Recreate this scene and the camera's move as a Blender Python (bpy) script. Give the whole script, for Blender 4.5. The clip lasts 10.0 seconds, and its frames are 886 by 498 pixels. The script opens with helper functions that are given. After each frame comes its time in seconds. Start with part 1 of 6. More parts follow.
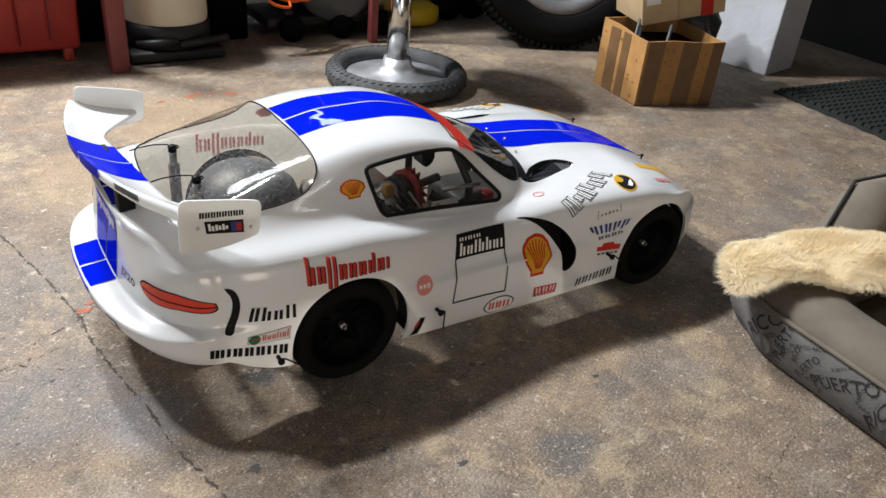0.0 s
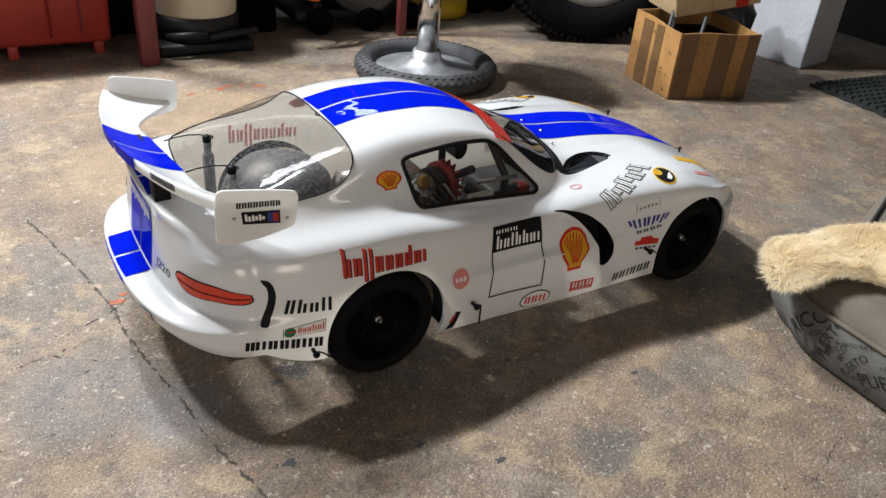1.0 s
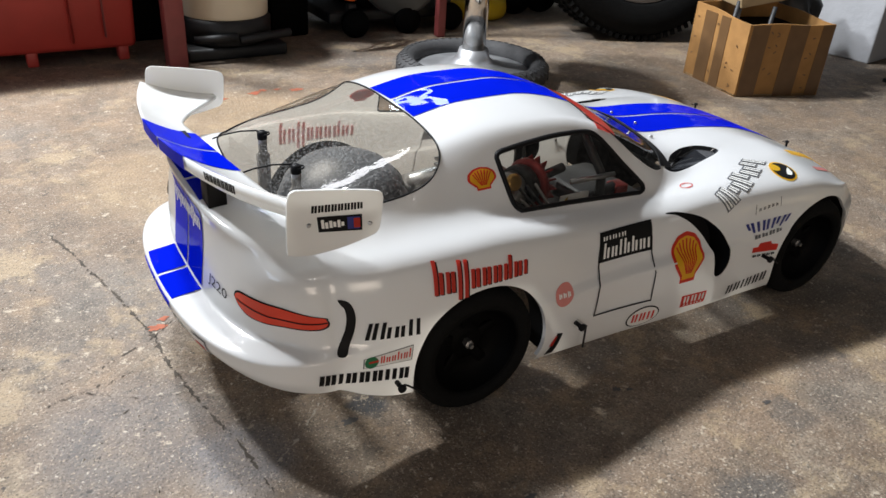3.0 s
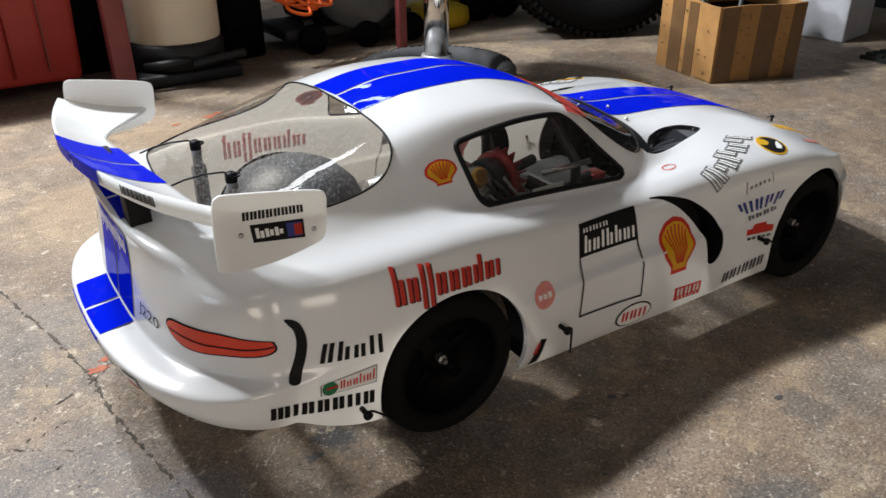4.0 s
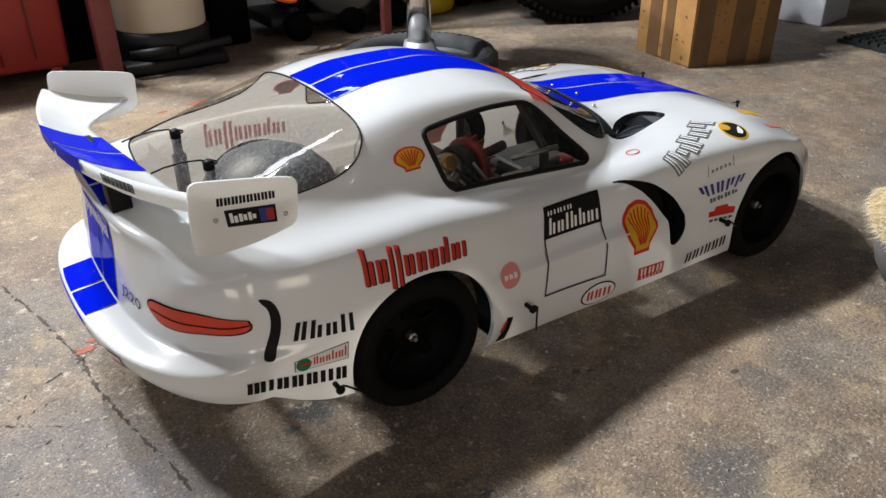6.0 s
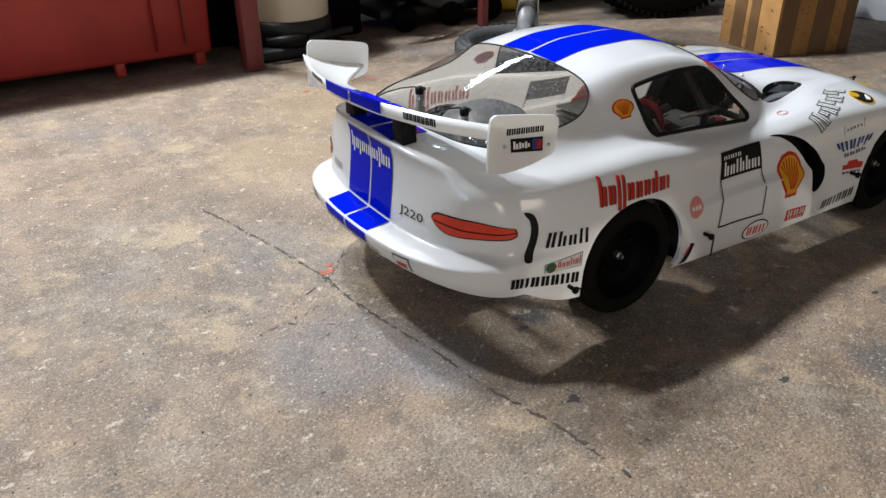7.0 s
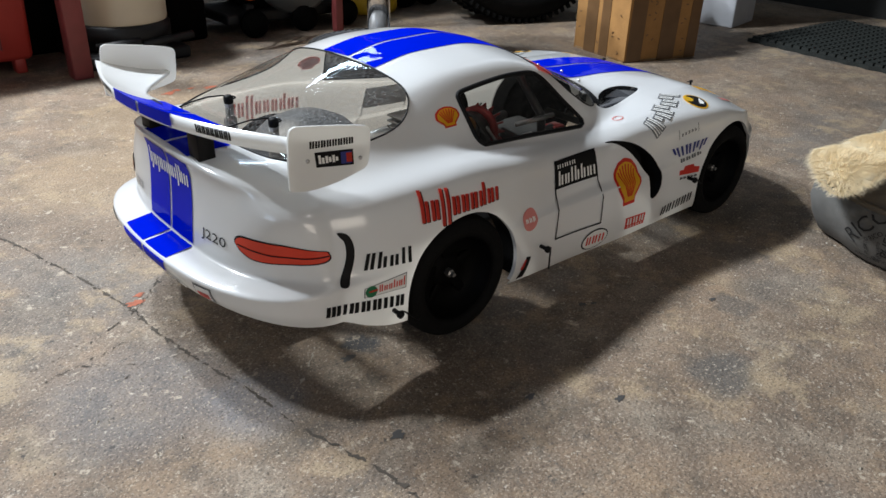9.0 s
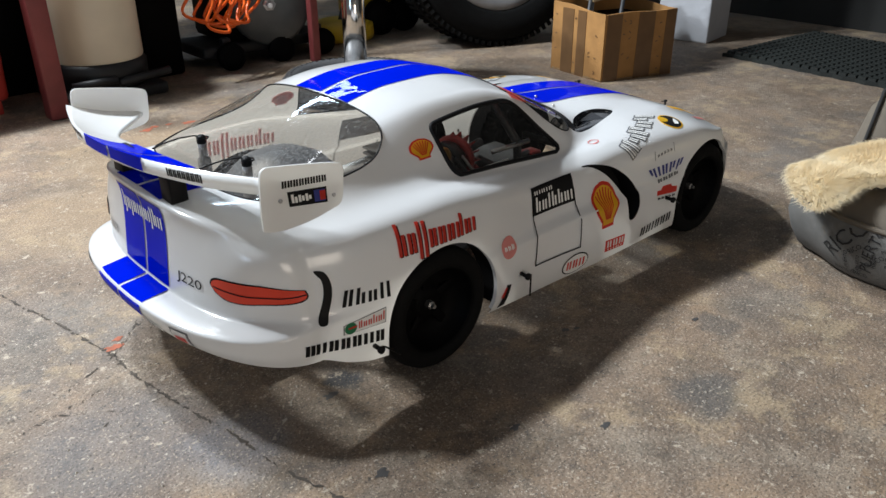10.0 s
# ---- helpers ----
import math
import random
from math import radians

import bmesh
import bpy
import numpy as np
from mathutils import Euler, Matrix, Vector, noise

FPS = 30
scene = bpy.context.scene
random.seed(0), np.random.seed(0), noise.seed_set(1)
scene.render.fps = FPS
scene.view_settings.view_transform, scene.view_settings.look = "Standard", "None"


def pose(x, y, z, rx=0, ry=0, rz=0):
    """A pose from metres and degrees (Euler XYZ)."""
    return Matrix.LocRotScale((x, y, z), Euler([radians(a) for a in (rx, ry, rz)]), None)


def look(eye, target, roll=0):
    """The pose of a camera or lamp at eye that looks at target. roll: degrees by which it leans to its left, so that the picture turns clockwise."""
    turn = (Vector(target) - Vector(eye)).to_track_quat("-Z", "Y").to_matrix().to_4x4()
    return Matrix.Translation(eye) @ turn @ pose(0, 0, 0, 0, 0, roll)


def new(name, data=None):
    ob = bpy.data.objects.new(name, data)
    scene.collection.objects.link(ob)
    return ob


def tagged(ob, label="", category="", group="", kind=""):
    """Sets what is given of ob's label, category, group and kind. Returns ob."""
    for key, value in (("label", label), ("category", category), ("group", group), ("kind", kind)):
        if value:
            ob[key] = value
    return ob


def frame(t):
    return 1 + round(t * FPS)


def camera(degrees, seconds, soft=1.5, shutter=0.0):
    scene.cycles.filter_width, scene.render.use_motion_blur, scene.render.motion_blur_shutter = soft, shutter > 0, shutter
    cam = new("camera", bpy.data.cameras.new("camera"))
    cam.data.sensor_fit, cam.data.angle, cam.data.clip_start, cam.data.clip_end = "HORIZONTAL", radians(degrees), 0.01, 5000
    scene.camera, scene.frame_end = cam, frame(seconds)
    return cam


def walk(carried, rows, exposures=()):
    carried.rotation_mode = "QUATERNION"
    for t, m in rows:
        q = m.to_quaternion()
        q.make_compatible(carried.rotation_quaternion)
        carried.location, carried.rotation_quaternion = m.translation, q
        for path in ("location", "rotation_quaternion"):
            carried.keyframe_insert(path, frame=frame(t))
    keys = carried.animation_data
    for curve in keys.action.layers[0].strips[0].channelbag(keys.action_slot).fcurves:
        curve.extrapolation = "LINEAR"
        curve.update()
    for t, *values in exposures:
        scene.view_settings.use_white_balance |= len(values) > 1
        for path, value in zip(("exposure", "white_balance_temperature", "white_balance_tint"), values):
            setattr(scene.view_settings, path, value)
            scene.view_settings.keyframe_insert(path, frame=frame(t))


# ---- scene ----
cam = camera(58.8, 10.0, shutter=0.25)
PATH = [
    (0, (-0.37, -0.914, 0.66), (0.631, 0.503, -0.336), 5.7),
    (0.5, (-0.369, -0.9, 0.651), (0.596, 0.536, -0.352), 5.0),
    (1, (-0.379, -0.893, 0.646), (0.575, 0.547, -0.363), 5.2),
    (1.5, (-0.38, -0.887, 0.646), (0.559, 0.557, -0.371), 5.3),
    (2, (-0.362, -0.861, 0.64), (0.57, 0.588, -0.375), 5.1),
    (2.5, (-0.377, -0.787, 0.607), (0.567, 0.654, -0.409), 5.5),
    (2.7, (-0.394, -0.769, 0.591), (0.541, 0.686, -0.413), 5.0),
    (3.8, (-0.339, -0.676, 0.49), (0.64, 0.804, -0.433), -0.0),
    (4, (-0.329, -0.694, 0.501), (0.645, 0.789, -0.422), -0.4),
    (4.5, (-0.32, -0.732, 0.519), (0.664, 0.744, -0.405), -0.5),
    (5, (-0.318, -0.737, 0.514), (0.656, 0.737, -0.423), -0.6),
    (6.3, (-0.337, -0.734, 0.517), (0.638, 0.724, -0.444), -0.6),
    (6.5, (-0.433, -0.755, 0.511), (0.527, 0.729, -0.426), -1.1),
    (7, (-0.623, -0.774, 0.529), (0.324, 0.71, -0.42), -0.5),
    (7.5, (-0.578, -0.78, 0.528), (0.391, 0.693, -0.416), -0.9),
    (8, (-0.559, -0.788, 0.533), (0.495, 0.638, -0.392), -0.5),
    (8.5, (-0.53, -0.759, 0.499), (0.576, 0.615, -0.442), 0.5),
    (9, (-0.517, -0.76, 0.508), (0.657, 0.565, -0.424), 1.6),
    (9.5, (-0.503, -0.76, 0.513), (0.688, 0.564, -0.396), 0.4),
    (10, (-0.502, -0.761, 0.518), (0.706, 0.563, -0.368), -0.3),
]
walk(cam, [(t, look(eye, target, roll)) for t, eye, target, roll in PATH],
     [(0, -0.02, 6500, 12), (2.7, -0.04, 6500, 12), (3.8, -0.14, 6500, 12), (5.2, -0.15, 6500, 12), (6.5, -0.14, 6400, 12), (7.5, -0.23, 6250, 11), (8.5, -0.29, 6200, 10), (9.5, -0.27, 6250, 10), (10.0, -0.18, 6250, 10)])

# ---- light ----
world = bpy.data.worlds.new("world")
scene.world = world
world.use_nodes = True
world.node_tree.nodes["Background"].inputs[0].default_value = (1.0, 0.93, 0.85, 1)
world.node_tree.nodes["Background"].inputs[1].default_value = 0.002


def area_lamp(name, place, aim, roll, length, width, watts, colour):
    data = bpy.data.lights.new(name, "AREA")
    data.shape, data.size, data.size_y, data.energy, data.color = "RECTANGLE", length, width, watts, colour
    ob = new(name, data)
    ob.matrix_world = look(place, aim, roll)
    return ob


for x in (-0.26, -1.08):
    area_lamp("work_light", (x, 1.5, 2.35), (0.1, 0.1, 0), 0, 0.2, 0.1, 80, (0.935, 0.985, 1.0))
area_lamp("bench_tube_light", (-0.74, 1.5, 2.37), (0.1, 0.1, 0), 0, 0.7, 0.10, 38, (0.96, 0.985, 1.0))
area_lamp("tube_light", (-0.1, 2.05, 2.4), (0.0, 0.4, 0), 0, 1.3, 0.28, 11, (0.95, 0.97, 1.0)).matrix_world = pose(-0.1, 2.05, 2.4, 0, 0, -49)
area_lamp("shelf_light", (0.98, 2.52, 2.06), (0.1, 0.0, 0.25), 0, 0.9, 0.12, 15, (0.66, 0.83, 1.0))
# low fill added to brighten the car's flank; no lit doorway is known
area_lamp("flank_fill_light", (-0.5, -3.25, 0.55), (-0.5, 0, 0.45), 0, 1.1, 0.95, 21, (1.0, 0.86, 0.70))
# weak fill added for the car's shoulder; no tube is known there
area_lamp("shoulder_fill_light", (0.3, -2.1, 2.38), (0.25, 0, 0), 0, 1.2, 0.1, 4, (1.0, 0.95, 0.89))
area_lamp("window_light", (-3.08, -1.2, 1.2), (0, -1.0, 0.9), 0, 1.0, 0.9, 12, (0.62, 0.80, 1.0))


# ---- materials ----
def material(name, colour, rough=0.5, metal=0.0, vary=0.15, scale=40.0, bump=0.0, bump_scale=200.0, coat=0.0, second=None, rvary=0.0):
    m = bpy.data.materials.new(name)
    m.use_nodes = True
    t = m.node_tree
    b = t.nodes["Principled BSDF"]
    b.inputs["Roughness"].default_value, b.inputs["Metallic"].default_value = rough, metal
    b.inputs["Coat Weight"].default_value = coat
    b.inputs["Coat Roughness"].default_value = 0.04
    co = t.nodes.new("ShaderNodeTexCoord")
    big = t.nodes.new("ShaderNodeTexNoise")
    big.inputs["Scale"].default_value, big.inputs["Detail"].default_value = scale, 6
    t.links.new(co.outputs["Object"], big.inputs["Vector"])
    ramp = t.nodes.new("ShaderNodeValToRGB")
    ramp.color_ramp.elements[0].position, ramp.color_ramp.elements[1].position = 0.3, 0.7
    low = second or [c * (1 - vary) for c in colour]
    ramp.color_ramp.elements[0].color, ramp.color_ramp.elements[1].color = (*low, 1), (*colour, 1)
    t.links.new(big.outputs["Fac"], ramp.inputs["Fac"])
    t.links.new(ramp.outputs["Color"], b.inputs["Base Color"])
    if rvary:
        mr = t.nodes.new("ShaderNodeMapRange")
        mr.inputs["To Min"].default_value, mr.inputs["To Max"].default_value = rough - rvary, rough + rvary
        t.links.new(big.outputs["Fac"], mr.inputs["Value"])
        t.links.new(mr.outputs["Result"], b.inputs["Roughness"])
    if bump:
        fine = t.nodes.new("ShaderNodeTexNoise")
        fine.inputs["Scale"].default_value, fine.inputs["Detail"].default_value = bump_scale, 8
        t.links.new(co.outputs["Object"], fine.inputs["Vector"])
        bn = t.nodes.new("ShaderNodeBump")
        bn.inputs["Strength"].default_value, bn.inputs["Distance"].default_value = bump, 0.004
        t.links.new(fine.outputs["Fac"], bn.inputs["Height"])
        t.links.new(bn.outputs["Normal"], b.inputs["Normal"])
    return m


def clear_plastic(name, tint, ior=1.5, haze=0.0):
    m = bpy.data.materials.new(name)
    m.use_nodes = True
    t = m.node_tree
    t.nodes.clear()
    out = t.nodes.new("ShaderNodeOutputMaterial")
    mix, tr, gl, fr, steep, gain = (t.nodes.new(k) for k in ("ShaderNodeMixShader", "ShaderNodeBsdfTransparent", "ShaderNodeBsdfGlossy", "ShaderNodeLayerWeight", "ShaderNodeMath", "ShaderNodeMath"))
    tr.inputs["Color"].default_value = (*tint, 1)
    gl.inputs["Roughness"].default_value = 0.05
    place, wave, dent = (t.nodes.new(k) for k in ("ShaderNodeTexCoord", "ShaderNodeTexNoise", "ShaderNodeBump"))
    wave.inputs["Scale"].default_value, wave.inputs["Detail"].default_value = 34, 3
    dent.inputs["Strength"].default_value, dent.inputs["Distance"].default_value = 0.1, 0.004
    t.links.new(place.outputs["Object"], wave.inputs["Vector"])
    t.links.new(wave.outputs["Fac"], dent.inputs["Height"])
    t.links.new(dent.outputs["Normal"], gl.inputs["Normal"])
    # gloss rises from head-on to grazing, alike on both faces of the sheet
    fr.inputs["Blend"].default_value = 0.5
    steep.operation, gain.operation = "POWER", "MULTIPLY_ADD"
    steep.inputs[1].default_value = 4.0
    base = 2 * ((ior - 1) / (ior + 1)) ** 2
    gain.inputs[1].default_value, gain.inputs[2].default_value = 0.85 - base, base
    t.links.new(fr.outputs["Facing"], steep.inputs[0])
    t.links.new(steep.outputs[0], gain.inputs[0])
    t.links.new(gain.outputs[0], mix.inputs[0])
    if haze:
        dirt, dmix, no, rp = (t.nodes.new(k) for k in ("ShaderNodeBsdfDiffuse", "ShaderNodeMixShader", "ShaderNodeTexNoise", "ShaderNodeMapRange"))
        no.inputs["Scale"].default_value, no.inputs["Detail"].default_value = 380, 10
        rp.inputs["From Min"].default_value, rp.inputs["To Max"].default_value = 0.45, haze
        co = t.nodes.new("ShaderNodeTexCoord")
        t.links.new(co.outputs["Object"], no.inputs["Vector"])
        t.links.new(no.outputs["Fac"], rp.inputs["Value"])
        t.links.new(rp.outputs["Result"], dmix.inputs[0])
        t.links.new(tr.outputs[0], dmix.inputs[1])
        t.links.new(dirt.outputs[0], dmix.inputs[2])
        t.links.new(dmix.outputs[0], mix.inputs[1])
    else:
        t.links.new(tr.outputs[0], mix.inputs[1])
    t.links.new(gl.outputs[0], mix.inputs[2])
    t.links.new(mix.outputs[0], out.inputs["Surface"])
    return m


def concrete():
    m = material("concrete", (0.308, 0.232, 0.174), 0.72, second=(0.154, 0.114, 0.085), scale=7.0, bump=0.6, bump_scale=220)
    t = m.node_tree
    b = t.nodes["Principled BSDF"]
    co = t.nodes["Texture Coordinate"]
    base = b.inputs["Base Color"].links[0].from_socket

    def layer(base, scale, lo, hi, colour, amount, detail=4.0, rough=0.6):
        n, r, mx = (t.nodes.new(k) for k in ("ShaderNodeTexNoise", "ShaderNodeMapRange", "ShaderNodeMix"))
        mx.data_type = "RGBA"
        n.inputs["Scale"].default_value, n.inputs["Detail"].default_value, n.inputs["Roughness"].default_value = scale, detail, rough
        r.inputs["From Min"].default_value, r.inputs["From Max"].default_value, r.inputs["To Max"].default_value = lo, hi, amount
        t.links.new(co.outputs["Object"], n.inputs["Vector"])
        t.links.new(n.outputs["Fac"], r.inputs["Value"])
        t.links.new(r.outputs["Result"], mx.inputs[0])
        t.links.new(base, mx.inputs[6])
        mx.inputs[7].default_value = (*colour, 1)
        return mx.outputs[2]

    base = layer(base, 2.2, 0.45, 0.66, (0.12, 0.11, 0.10), 0.5, 7, 0.65)
    base = layer(base, 9, 0.50, 0.66, (0.42, 0.36, 0.29), 0.60, 9, 0.72)
    base = layer(base, 16, 0.52, 0.66, (0.085, 0.072, 0.06), 0.5, 9, 0.75)
    base = layer(base, 34, 0.55, 0.68, (0.55, 0.47, 0.38), 0.45, 8, 0.8)
    base = layer(base, 75, 0.56, 0.68, (0.09, 0.08, 0.07), 0.85, 5, 0.75)
    base = layer(base, 190, 0.57, 0.70, (0.70, 0.62, 0.52), 0.85, 5, 0.8)
    base = layer(base, 260, 0.54, 0.68, (0.09, 0.075, 0.06), 0.8, 4, 0.75)
    base = layer(base, 6, 0.64, 0.74, (0.06, 0.058, 0.06), 0.7, 6)
    base = layer(base, 3.1, 0.54, 0.66, (0.168, 0.158, 0.15), 0.55, 3, 0.5)
    base = layer(base, 11, 0.50, 0.60, (0.36, 0.265, 0.182), 0.55, 10, 0.75)
    base = layer(base, 26, 0.54, 0.62, (0.07, 0.06, 0.05), 0.38, 8, 0.7)

    base = layer(base, 5.5, 0.55, 0.60, (0.44, 0.36, 0.25), 0.42, 10, 0.72)
    # old stains, the two blue grey ones partly painted cool light: x, y, radius, colour, amount
    wob, add = t.nodes.new("ShaderNodeTexNoise"), t.nodes.new("ShaderNodeVectorMath")
    wob.inputs["Scale"].default_value, wob.inputs["Detail"].default_value = 22, 6
    t.links.new(co.outputs["Object"], wob.inputs["Vector"])
    add.operation = "MULTIPLY_ADD"
    add.inputs[1].default_value = (0.05, 0.05, 0)
    t.links.new(wob.outputs["Color"], add.inputs[0])
    t.links.new(co.outputs["Object"], add.inputs[2])
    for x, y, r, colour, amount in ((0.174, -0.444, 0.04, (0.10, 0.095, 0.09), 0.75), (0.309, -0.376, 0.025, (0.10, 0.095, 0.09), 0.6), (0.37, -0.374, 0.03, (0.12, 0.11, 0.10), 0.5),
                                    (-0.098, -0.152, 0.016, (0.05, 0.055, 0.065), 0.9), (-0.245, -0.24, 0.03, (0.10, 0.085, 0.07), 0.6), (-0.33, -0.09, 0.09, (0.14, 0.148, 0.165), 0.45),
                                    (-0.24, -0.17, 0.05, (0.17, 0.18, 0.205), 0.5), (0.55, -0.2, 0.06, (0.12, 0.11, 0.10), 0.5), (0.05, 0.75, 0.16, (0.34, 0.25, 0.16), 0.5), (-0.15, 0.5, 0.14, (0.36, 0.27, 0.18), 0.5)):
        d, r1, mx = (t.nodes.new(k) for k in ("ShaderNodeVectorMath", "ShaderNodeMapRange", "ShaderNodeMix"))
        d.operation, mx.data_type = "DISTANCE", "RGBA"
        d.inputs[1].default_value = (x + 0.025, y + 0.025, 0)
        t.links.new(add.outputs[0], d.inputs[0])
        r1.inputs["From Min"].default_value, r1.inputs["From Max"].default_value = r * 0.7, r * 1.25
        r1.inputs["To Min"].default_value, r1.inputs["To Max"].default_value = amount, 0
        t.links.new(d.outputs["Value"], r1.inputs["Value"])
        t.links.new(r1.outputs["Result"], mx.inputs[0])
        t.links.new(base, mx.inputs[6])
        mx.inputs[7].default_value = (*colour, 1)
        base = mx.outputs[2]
    base = layer(base, 330, 0.60, 0.65, (0.58, 0.48, 0.375), 0.55, 2, 0.6)
    base = layer(base, 400, 0.58, 0.63, (0.05, 0.042, 0.034), 0.7, 2, 0.6)
    base = layer(base, 48, 0.60, 0.63, (0.56, 0.49, 0.40), 0.75, 7, 0.75)
    base = layer(base, 120, 0.62, 0.65, (0.62, 0.56, 0.48), 0.7, 5, 0.75)
    base = layer(base, 38, 0.66, 0.685, (0.05, 0.045, 0.04), 0.8, 5, 0.7)
    base = layer(base, 90, 0.66, 0.69, (0.035, 0.03, 0.028), 0.85, 4, 0.7)
    tone = t.nodes.new("ShaderNodeHueSaturation")
    tone.inputs["Value"].default_value, tone.inputs["Saturation"].default_value = 0.83, 1.17
    t.links.new(base, tone.inputs["Color"])
    t.links.new(tone.outputs[0], b.inputs["Base Color"])
    return m


CONCRETE = concrete()
WALL_PLASTER = material("grey garage plaster", (0.16, 0.155, 0.15), 0.9, scale=5, vary=0.25, bump=0.3, bump_scale=60)
PLASTER = material("white plaster", (0.48, 0.49, 0.52), 0.9, scale=14, vary=0.12, bump=0.4, bump_scale=60)
# near-black colour holds the deep shade on back wall and door
DARK_WALL = material("near-black shade wall", (0.012, 0.012, 0.011), 0.8, scale=6, vary=0.4, bump=0.2)
CEILING = material("grey ceiling", (0.16, 0.155, 0.15), 0.9, scale=6)


def lexan():
    """White paint on the inside of thin clear plastic: some light comes through."""
    m = material("glossy white lexan", (0.82, 0.835, 0.85), 0.2, vary=0.03, scale=12, coat=0.6)
    t = m.node_tree
    t.nodes["Principled BSDF"].inputs["Coat Roughness"].default_value = 0.05
    mix, tl = t.nodes.new("ShaderNodeMixShader"), t.nodes.new("ShaderNodeBsdfTranslucent")
    tl.inputs["Color"].default_value = (0.93, 0.89, 0.81, 1)
    mix.inputs[0].default_value = 0.28
    t.links.new(t.nodes["Principled BSDF"].outputs[0], mix.inputs[1])
    t.links.new(tl.outputs[0], mix.inputs[2])
    t.links.new(mix.outputs[0], t.nodes["Material Output"].inputs["Surface"])
    return m


PAINT = lexan()


def through_film(m, colour, share=0.35):
    """Thin material that lets some light of its colour through."""
    t = m.node_tree
    mix, tl = t.nodes.new("ShaderNodeMixShader"), t.nodes.new("ShaderNodeBsdfTranslucent")
    tl.inputs["Color"].default_value = (*colour, 1)
    mix.inputs[0].default_value = share
    t.links.new(t.nodes["Principled BSDF"].outputs[0], mix.inputs[1])
    t.links.new(tl.outputs[0], mix.inputs[2])
    t.links.new(mix.outputs[0], t.nodes["Material Output"].inputs["Surface"])
    return m


BLUE = material("blue decal film", (0.001, 0.009, 0.46), 0.1, vary=0.1, scale=20, coat=0.22, bump=0.3, bump_scale=26)
BLUE.node_tree.nodes["Principled BSDF"].inputs["Coat Roughness"].default_value = 0.03
BLUE.node_tree.nodes["Noise Texture.001"].inputs["Detail"].default_value = 1.0
BLUE.node_tree.links.new(BLUE.node_tree.nodes["Principled BSDF"].inputs["Normal"].links[0].from_socket, BLUE.node_tree.nodes["Principled BSDF"].inputs["Coat Normal"])
WHITE = material("white decal film", (0.78, 0.78, 0.76), 0.3, vary=0.04)
BLACK = material("black decal film", (0.010, 0.010, 0.011), 0.5, vary=0.2)
GLOSS_BLACK = material("gloss black plastic", (0.014, 0.016, 0.02), 0.16, vary=0.2, coat=0.6)
RED = through_film(material("red decal film", (0.60, 0.035, 0.02), 0.35, vary=0.15), (0.9, 0.08, 0.05))
PINK = material("faded red decal film", (0.62, 0.22, 0.2), 0.4, vary=0.15)
LAMP_RED = material("orange red lamp film", (0.66, 0.038, 0.012), 0.25, vary=0.12, coat=0.25)
YELLOW = through_film(material("yellow decal film", (0.85, 0.5, 0.02), 0.35, vary=0.1), (0.9, 0.5, 0.05))
GREY = material("grey decal film", (0.13, 0.135, 0.145), 0.4)
NAVY = material("navy decal film", (0.02, 0.03, 0.2), 0.35)
GREEN = material("green decal film", (0.01, 0.15, 0.06), 0.35)
TYRE = material("black tyre rubber", (0.006, 0.006, 0.006), 0.85, vary=0.3, scale=60, bump=0.2)
RIM = material("black wheel plastic", (0.002, 0.002, 0.0022), 0.6, vary=0.2)
STEEL = material("brushed steel", (0.55, 0.55, 0.56), 0.3, 1.0, vary=0.2, scale=80)
CHROME = material("polished chrome", (0.75, 0.74, 0.72), 0.12, 1.0, vary=0.15, scale=15, rvary=0.08)
ALLOY = material("cast aluminium", (0.42, 0.42, 0.42), 0.45, 0.9, vary=0.3, scale=60, bump=0.2)
RED_METAL = material("red anodised metal", (0.26, 0.03, 0.028), 0.35, 0.4, vary=0.2)
DARK_PLASTIC = material("dark grey plastic", (0.03, 0.032, 0.036), 0.5, vary=0.3, scale=50, bump=0.15)
BLACK_PLASTIC = material("dusty black plastic", (0.011, 0.011, 0.012), 0.55, vary=0.4, scale=30, bump=0.1)
POST_GREY = material("pale grey plastic", (0.33, 0.33, 0.34), 0.4, vary=0.2)
SMOKE = material("dusty smoky grey plastic", (0.16, 0.18, 0.22), 0.45, second=(0.045, 0.05, 0.06), scale=500, bump=0.06, bump_scale=300)
REAR_GLASS = clear_plastic("clear lexan", (0.78, 0.745, 0.69), 1.55, 0.28)
SIDE_GLASS = clear_plastic("clear window lexan", (0.70, 0.69, 0.66), 1.45, 0.08)
BLUE.node_tree.nodes["Principled BSDF"].inputs["Specular IOR Level"].default_value = 0.0
for m, level in ((TYRE, 0.1), (RIM, 0.06), (BLACK, 0.1)):
    m.node_tree.nodes["Principled BSDF"].inputs["Specular IOR Level"].default_value = level
CARD = material("brown cardboard", (0.42, 0.215, 0.068), 0.85, vary=0.25, scale=25, bump=0.15)
CARD_INNER = material("raw cardboard", (0.40, 0.29, 0.17), 0.9, vary=0.2, scale=30)
TAPE = material("brown packing tape", (0.17, 0.092, 0.04), 0.35, vary=0.2, scale=30)
RED_PLASTIC = material("red crate plastic", (0.42, 0.035, 0.025), 0.5, vary=0.25, scale=8, bump=0.05)
MAROON = material("maroon painted steel", (0.23, 0.045, 0.045), 0.55, vary=0.25, scale=20, bump=0.1)
CREAM = material("cream enamel", (0.78, 0.68, 0.52), 0.4, vary=0.15, scale=6)
ORANGE = material("orange hose plastic", (0.8, 0.12, 0.01), 0.35, vary=0.1)
